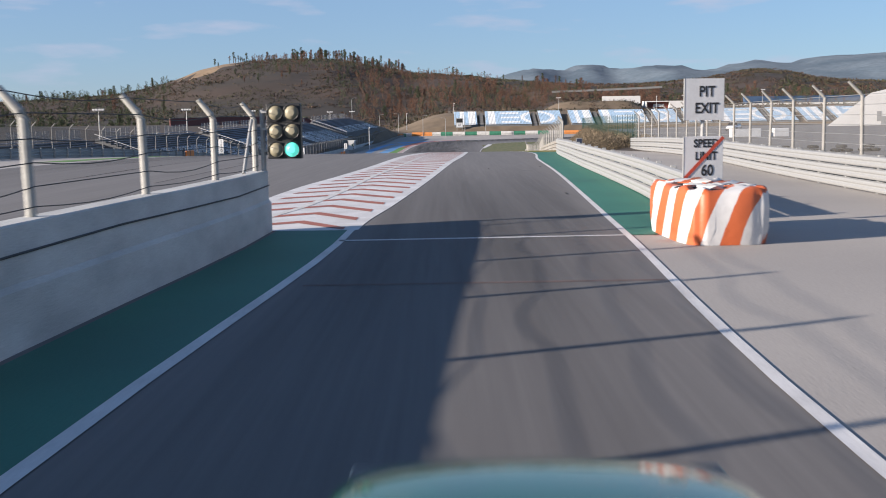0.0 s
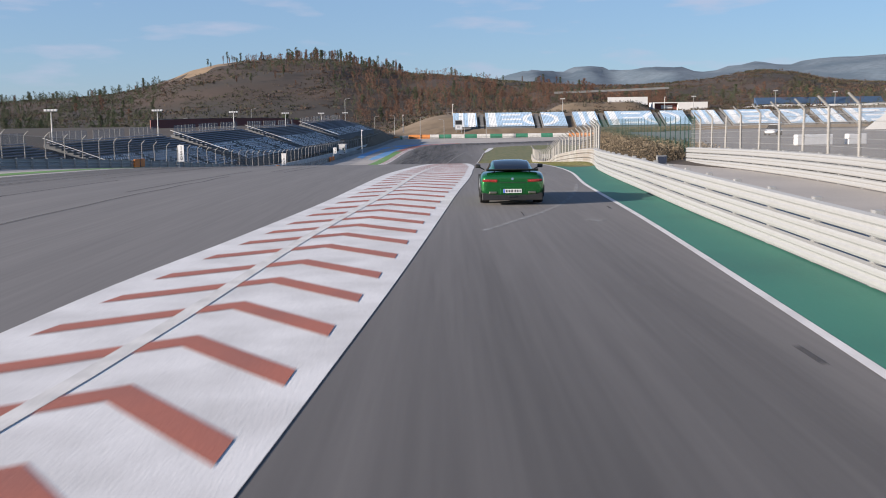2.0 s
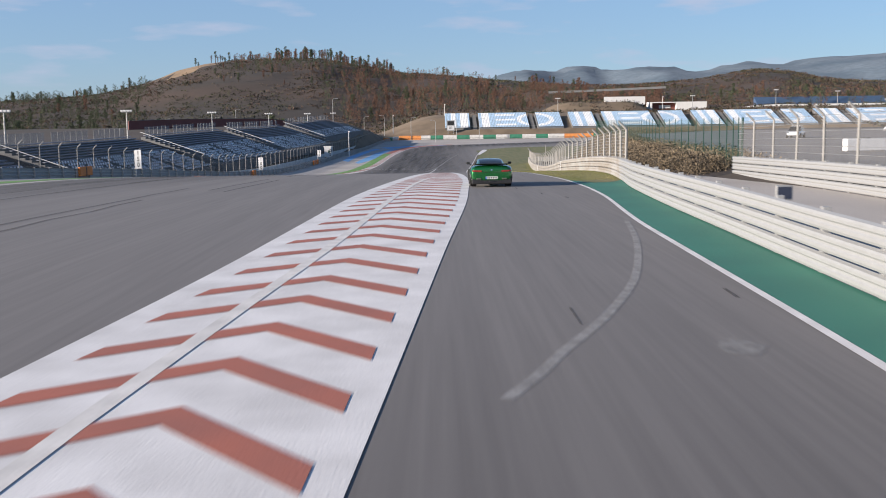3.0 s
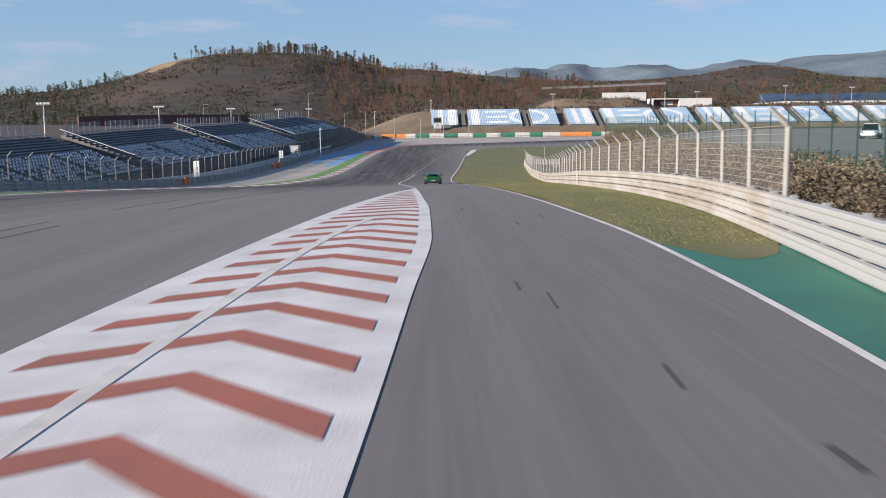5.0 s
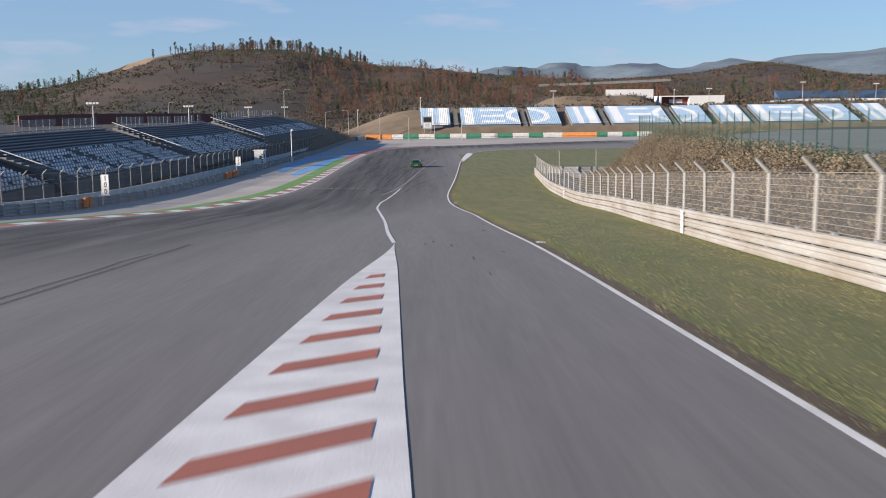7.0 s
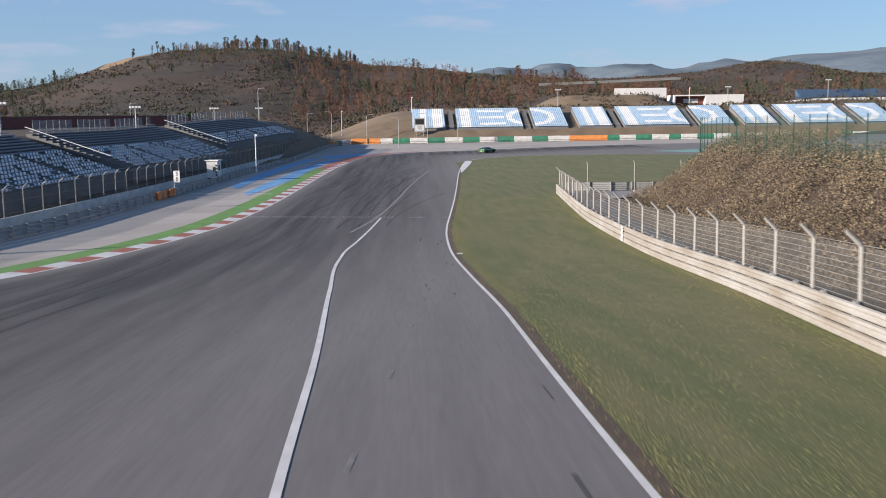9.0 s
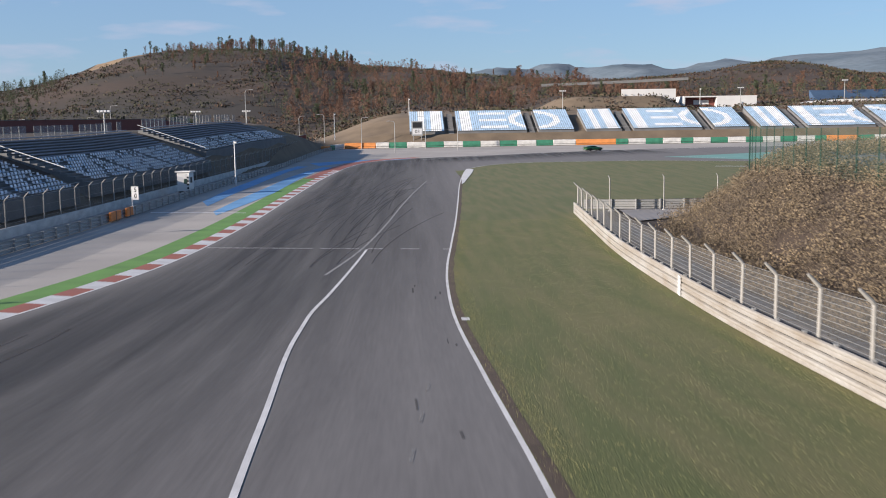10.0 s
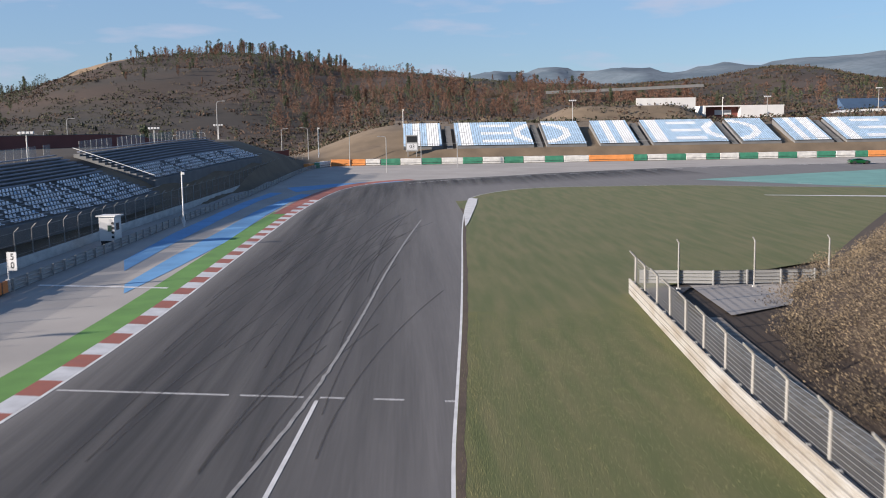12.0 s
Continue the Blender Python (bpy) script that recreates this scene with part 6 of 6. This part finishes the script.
def coupe():
    """Low wide two-door coupe with a rear wing; y ahead, origin on the road under its middle."""
    paint = mat("metallic_green_paint", (0.006, 0.13, 0.026), 0.24, 0.6, col2=(0.004, 0.09, 0.018), scale=0.6, fine=200, amount=0.4, bump=0, coat=1.0)
    car = thing("sports_car", "low metallic green sports coupe with a black rear wing", "car")
    S = []
    #        y     w     zb    zw    zs   crown
    rows = [(-2.31, 0.78, 0.33, 0.54, 0.82, 0.012), (-2.30, 0.93, 0.29, 0.54, 0.85, 0.015), (-2.21, 1.00, 0.28, 0.56, 0.895, 0.02), (-2.02, 1.03, 0.24, 0.60, 0.935, 0.03), (-1.70, 1.045, 0.20, 0.62, 0.955, 0.04),
            (-1.25, 1.05, 0.18, 0.62, 0.95, 0.05), (-0.75, 0.965, 0.17, 0.58, 0.91, 0.05), (0.0, 0.94, 0.16, 0.55, 0.885, 0.05), (0.75, 0.95, 0.16, 0.55, 0.885, 0.05), (1.35, 1.02, 0.17, 0.56, 0.86, 0.06),
            (1.80, 0.975, 0.18, 0.53, 0.79, 0.06), (2.10, 0.90, 0.20, 0.48, 0.69, 0.05), (2.24, 0.78, 0.23, 0.44, 0.60, 0.03), (2.28, 0.60, 0.28, 0.42, 0.54, 0.02)]
    for y, w, zb, zw, zs, cr in rows:
        w = w * 0.925
        S.append((y, [(0, zb), (w * 0.80, zb), (w * 0.95, zb + 0.06), (w, zw - 0.10), (w * 0.995, zw + 0.08), (w * 0.955, zs - 0.07), (w * 0.86, zs - 0.005), (w * 0.55, zs + cr * 0.7), (0, zs + cr)]))
    rounded(part("body", loft(bmesh.new(), S), paint, car), levels=2)

    C = [(-1.92, 0.70, 0.60, 0.955), (-1.62, 0.74, 0.60, 1.045), (-1.2, 0.77, 0.60, 1.165), (-0.75, 0.785, 0.595, 1.245), (-0.3, 0.785, 0.60, 1.278), (0.05, 0.78, 0.605, 1.27), (0.4, 0.77, 0.60, 1.18), (0.75, 0.76, 0.60, 1.03), (1.0, 0.74, 0.60, 0.91)]
    cy, cb, ct, cz = (np.array(v) for v in zip(*C))
    cb, ct, cz = cb * 0.97, ct * 0.97, 0.90 + (cz - 0.90) * 0.92
    fb, ft, fz = (steady_curve(cy, v) for v in (cb, ct, cz))

    def skin(y, s, out=0.0):
        """A point of the cabin at y; s from 0 at the top to 1 at the foot of the side."""
        b, t, z = float(fb(y)), float(ft(y)), float(fz(y))
        a = abs(s)
        zl = 0.87
        if a < 0.62:
            k = a / 0.62
            x, zz = t * 0.93 * k, z - 0.035 * k * k * k
        elif a < 0.74:
            k = (a - 0.62) / 0.12
            x, zz = t * (0.93 + 0.10 * k), z - 0.035 - 0.06 * k
        else:
            k = (a - 0.74) / 0.26
            x, zz = t * 1.03 + (b - t * 1.03) * k, (z - 0.095) + (zl - (z - 0.095)) * k
        n = Vector((0.9 * k if a > 0.74 else 0.3 * a, 0, 1 - 0.7 * a)).normalized()
        return Vector((math.copysign(x + n.x * out, s), y, zz + n.z * out))

    def grid(y0, y1, s0, s1, out, ny=12, ns=10, taper=0.0):
        bm = bmesh.new()
        vs = [[bm.verts.new(skin(y0 + (y1 - y0) * i / ny, (s0 + (s1 - s0) * j / ns) * (1 - taper * (1 - i / ny)), out)) for j in range(ns + 1)] for i in range(ny + 1)]
        for i in range(ny):
            for j in range(ns):
                bm.faces.new((vs[i][j], vs[i][j + 1], vs[i + 1][j + 1], vs[i + 1][j]))
        bmesh.ops.recalc_face_normals(bm, faces=bm.faces)
        if sum(f.normal.z for f in bm.faces) < 0:
            bmesh.ops.reverse_faces(bm, faces=bm.faces)
        return bm
    part("roof", grid(-1.92, 1.0, -1, 1, 0.0, 28, 32), paint, car, smooth_shade=True)
    part("rear_window", grid(-1.72, -0.62, -0.60, 0.60, 0.008, 12, 12, 0.06), GLASS_DARK, car, "black tinted rear window", True)
    part("roof_panel", grid(-0.60, 0.10, -0.60, 0.60, 0.007, 8, 10), mat("black_roof", (0.012, 0.014, 0.016), 0.15, coat=1.0, bump=0), car, "gloss black roof panel", True)
    part("windscreen", grid(0.14, 0.97, -0.62, 0.62, 0.007, 8, 10), GLASS_DARK, car, "dark windscreen", True)
    for sgn in (-1, 1):
        part("side_window", grid(-0.95, 0.62, sgn * 0.755, sgn * 0.95, 0.007, 10, 4), GLASS_DARK, car, "dark side window", True)
        # tail lamp
        def lens(x0, x1, z0, z1, out):
            bm = bmesh.new()
            n = 8
            ring = []
            for i in range(n + 1):
                x = x0 + (x1 - x0) * i / n
                y = -2.315 + 0.09 * max(0, (x - 0.72) / 0.25) ** 2 - out
                zz0, zz1 = z0 + 0.02 * i / n, z1 + 0.005 * i / n
                ring.append([bm.verts.new((sgn * x, y, zz0)), bm.verts.new((sgn * x, y - 0.012, (zz0 + zz1) / 2)), bm.verts.new((sgn * x, y + 0.01, zz1)), bm.verts.new((sgn * x, y + 0.12, zz1)), bm.verts.new((sgn * x, y + 0.12, zz0))])
            for p, q in zip(ring, ring[1:]):
                for k in range(5):
                    bm.faces.new((p[k], q[k], q[(k + 1) % 5], p[(k + 1) % 5]))
            bm.faces.new(ring[0])
            bm.faces.new(ring[-1])
            bmesh.ops.recalc_face_normals(bm, faces=bm.faces)
            return bm
        lamp = part("tail_light", lens(0.44, 0.865, 0.668, 0.752, 0.0), LENS_RED, car, "slim red tail light")
        part("light_strip", lens(0.47, 0.81, 0.70, 0.715, 0.016), LENS_LIT, lamp)
        # side vent, mirror, exhaust, reflector
        part("rear_vent", boxed(*sorted((sgn * 0.885, sgn * 0.938)), -2.20, -2.02, 0.37, 0.58, bevel=0.015), BLACK, car, "black vertical vent behind the wheel")
        bm = boxed(*sorted((sgn * 0.90, sgn * 1.07)), 0.38, 0.50, 0.965, 1.085, bevel=0.035)
        mir = part("mirror", bm, BLACK, car, "black door mirror")
        part("mirror_stalk", tube(bmesh.new(), [(sgn * 0.78, 0.47, 0.91), (sgn * 0.93, 0.45, 0.99)], 0.022, 6), BLACK, mir)
        part("exhaust", boxed(*sorted((sgn * 0.46, sgn * 0.68)), -2.335, -2.18, 0.335, 0.405, bevel=0.02), mat("brushed_exhaust", (0.30, 0.27, 0.22), 0.35, 0.9), car, "flat steel exhaust tip")
        part("wing_support", boxed(*sorted((sgn * 0.50, sgn * 0.525)), -2.05, -1.90, 0.93, 1.035), BLACK, car)
        part("headlight", boxed(*sorted((sgn * 0.62, sgn * 0.85)), 1.98, 2.16, 0.60, 0.68, bevel=0.02), GLASS_DARK, car)
    bm = boxed(-0.74, 0.74, -2.19, -1.90, 1.03, 1.055, bevel=0.01)
    for v in bm.verts:
        v.co.z += 0.03 * (-(v.co.y + 2.05)) / 0.15 - 0.03 * (abs(v.co.x) / 0.7) ** 3
    wing = part("rear_wing", bm, BLACK, car, "thin black rear wing")
    for sgn in (-1, 1):
        part("end_plate", boxed(*sorted((sgn * 0.74, sgn * 0.755)), -2.19, -1.90, 0.985, 1.06), BLACK, wing)
    part("diffuser", boxed(-0.88, 0.88, -2.295, -1.65, 0.14, 0.36, bevel=0.02), BLACK, car, "black rear diffuser")
    for x in (-0.42, -0.2, 0.0, 0.2, 0.42):
        part("diffuser_fin", boxed(x - 0.008, x + 0.008, -2.30, -2.0, 0.17, 0.32), BLACK, car)
    part("centre_pipe", boxed(-0.11, 0.11, -2.32, -2.2, 0.22, 0.29, bevel=0.015), RIM_DARK, car)
    part("plate_recess", boxed(-0.36, 0.36, -2.318, -2.25, 0.335, 0.49, bevel=0.015), paint, car)
    plate = part("number_plate", boxed(-0.27, 0.27, -2.332, -2.316, 0.355, 0.47, bevel=0.004), SIGN_WHITE, car, "white plate with a blue end strip and plain bars")
    part("blue_strip", boxed(-0.268, -0.225, -2.336, -2.331, 0.358, 0.467), mat("plate_blue", (0.02, 0.08, 0.5), 0.5, bump=0), plate)
    for x, w in ((-0.17, .045), (-0.09, .05), (-0.01, .05), (0.08, .045), (0.15, .045), (0.22, .03)):
        part("bar", boxed(x - w / 2, x + w / 2, -2.336, -2.331, 0.38, 0.445), INK, plate)
    bm = bmesh.new()
    bmesh.ops.create_cone(bm, cap_ends=True, segments=20, radius1=0.036, radius2=0.036, depth=0.012, matrix=Matrix.Translation((0, -2.312, 0.765)) @ Matrix.Rotation(radians(80), 4, "X"))
    part("badge", bm, CHROME, car, "small round chrome badge")
    part("boot_seam", boxed(-0.38, 0.38, -2.318, -2.29, 0.655, 0.668), BLACK, car)
    wheels = [wheel(car, x, y, r, w) for x, y, r, w in ((-0.80, -1.25, 0.345, 0.29), (0.80, -1.25, 0.345, 0.29), (-0.81, 1.38, 0.34, 0.255), (0.81, 1.38, 0.34, 0.255))]
    for x in (-1.0, 1.0):
        for y in (-1.25, 1.38):
            bm = bmesh.new()
            bmesh.ops.create_cone(bm, cap_ends=True, segments=32, radius1=0.385, radius2=0.385, depth=0.06, matrix=Matrix.Translation((x * 0.932, y, 0.345)) @ Matrix.Rotation(radians(90), 4, "Y"))
            bmesh.ops.bisect_plane(bm, geom=bm.verts[:] + bm.edges[:] + bm.faces[:], plane_co=(0, 0, 0.19), plane_no=(0, 0, -1), clear_outer=True)
            part("wheel_arch", bm, RUBBER, car)
    return car, wheels


CAR, CAR_WHEELS = coupe()


def parked_car(m, paint, label, tall=1.5):
    car = thing("parked_car", label, "car", m=m)
    S = []
    for y, w, zb, zs in ((-2.15, 0.62, 0.40, 0.75), (-2.1, 0.82, 0.30, 0.85), (-1.6, 0.9, 0.22, 0.92), (0, 0.91, 0.2, 0.92), (1.2, 0.9, 0.2, 0.9), (1.9, 0.84, 0.25, 0.8), (2.15, 0.6, 0.35, 0.65)):
        S.append((y, [(0, zb), (w * 0.85, zb), (w, zb + 0.15), (w, zs - 0.15), (w * 0.9, zs), (0, zs + 0.03)]))
    rounded(part("body", loft(bmesh.new(), S), paint, car), levels=1)
    S = []
    for y, w, z in ((-2.0, 0.72, 0.95), (-1.7, 0.68, tall - 0.1), (-0.6, 0.66, tall), (0.2, 0.66, tall - 0.03), (0.95, 0.74, 0.95)):
        S.append((y, [(0, 0.85), (0.80, 0.85), (w + 0.04, (0.9 + z) / 2), (w, z - 0.03), (w * 0.8, z), (0, z + 0.01)]))
    part("cabin", loft(bmesh.new(), S), GLASS_DARK, car, "dark glazed cabin")
    part("roof", boxed(-0.62, 0.62, -1.65, 0.15, tall - 0.02, tall + 0.03, bevel=0.02), paint, car)
    for sgn in (-1, 1):
        part("headlight", boxed(*sorted((sgn * 0.5, sgn * 0.8)), 1.95, 2.12, 0.62, 0.74, bevel=0.02), CHROME, car)
    for x, y in ((-0.8, -1.3), (0.8, -1.3), (-0.8, 1.35), (0.8, 1.35)):
        wheel(car, x, y, 0.33, 0.22)


parked_car(pose(47.6, 157, 0.09, 0, 0, 150), mat("white_car_paint", (0.75, 0.75, 0.76), 0.3, coat=1.0, bump=0), "white parked hatchback on the paddock")
parked_car(pose(22.0, 32.5, 0.09, 0, 0, 100), mat("black_car_paint", (0.012, 0.012, 0.014), 0.3, coat=1.0, bump=0), "black parked car behind the apron fence", 1.42)


# ---- what moves ----
# seconds, x, y of the car's middle, heading in degrees (left is positive)
DRIVE = [(0.0, 0.98, -5.95, -1.5), (0.2, 1.05, -2.0, -1.6), (0.3, 1.09, -0.05, -1.7), (0.4, 1.15, 2.0, -1.7), (0.5, 1.19, 4.1, -1.8), (0.6, 1.28, 6.3, -1.8), (0.8, 1.45, 11.2, -2.0), (1.0, 1.63, 16.4, -2.2), (1.2, 1.83, 22.0, -2.2), (1.5, 2.06, 29.7, -2.0), (2.0, 2.58, 43.9, -1.5), (2.5, 2.97, 57.2, -1.0), (3.0, 3.22, 73.0, -0.3),
         (3.5, 3.28, 95, 0.1), (4.0, 3.22, 119, 0.2), (4.5, 3.12, 143.5, 0.4), (5.0, 2.98, 167.5, 0.6), (5.5, 2.72, 189, 0.7), (6.0, 2.45, 211, 0.5), (6.5, 2.30, 234.2, 0.0), (7.0, 2.4, 258.6, -2.0), (7.5, 3.4, 283, -6.0), (8.0, 6.0, 307.5, -12.0), (8.5, 11.0, 330.5, -25.0),
         (9.0, 21.0, 351.2, -42.0), (9.5, 33.4, 366.5, -58.0), (10.0, 48.0, 376.0, -70.0), (10.5, 63.8, 381.2, -79.0), (11.0, 78.5, 383.0, -86.0), (11.5, 91.5, 382.6, -91.5), (12.0, 103.8, 381.0, -96.0)]


def motions():
    rows = []
    for t, x, y, turn in DRIVE:
        slope = math.degrees(math.atan2(float(road_z(y + 1.3)) - float(road_z(y - 1.3)), 2.6)) * math.cos(radians(turn))
        rows.append((t, pose(x, y, float(road_z(y)) + 0.012, slope, 0, turn)))
    walk(CAR, rows)
    # the wheels' turns from row to row stay under a quarter turn
    for w in CAR_WHEELS:
        at, radius = w.matrix_basis.translation.copy(), w.matrix_basis.translation.z
        walk(w, [(t / 10, pose(at.x, at.y, at.z, -80 * t)) for t in range(0, 121)])


motions()
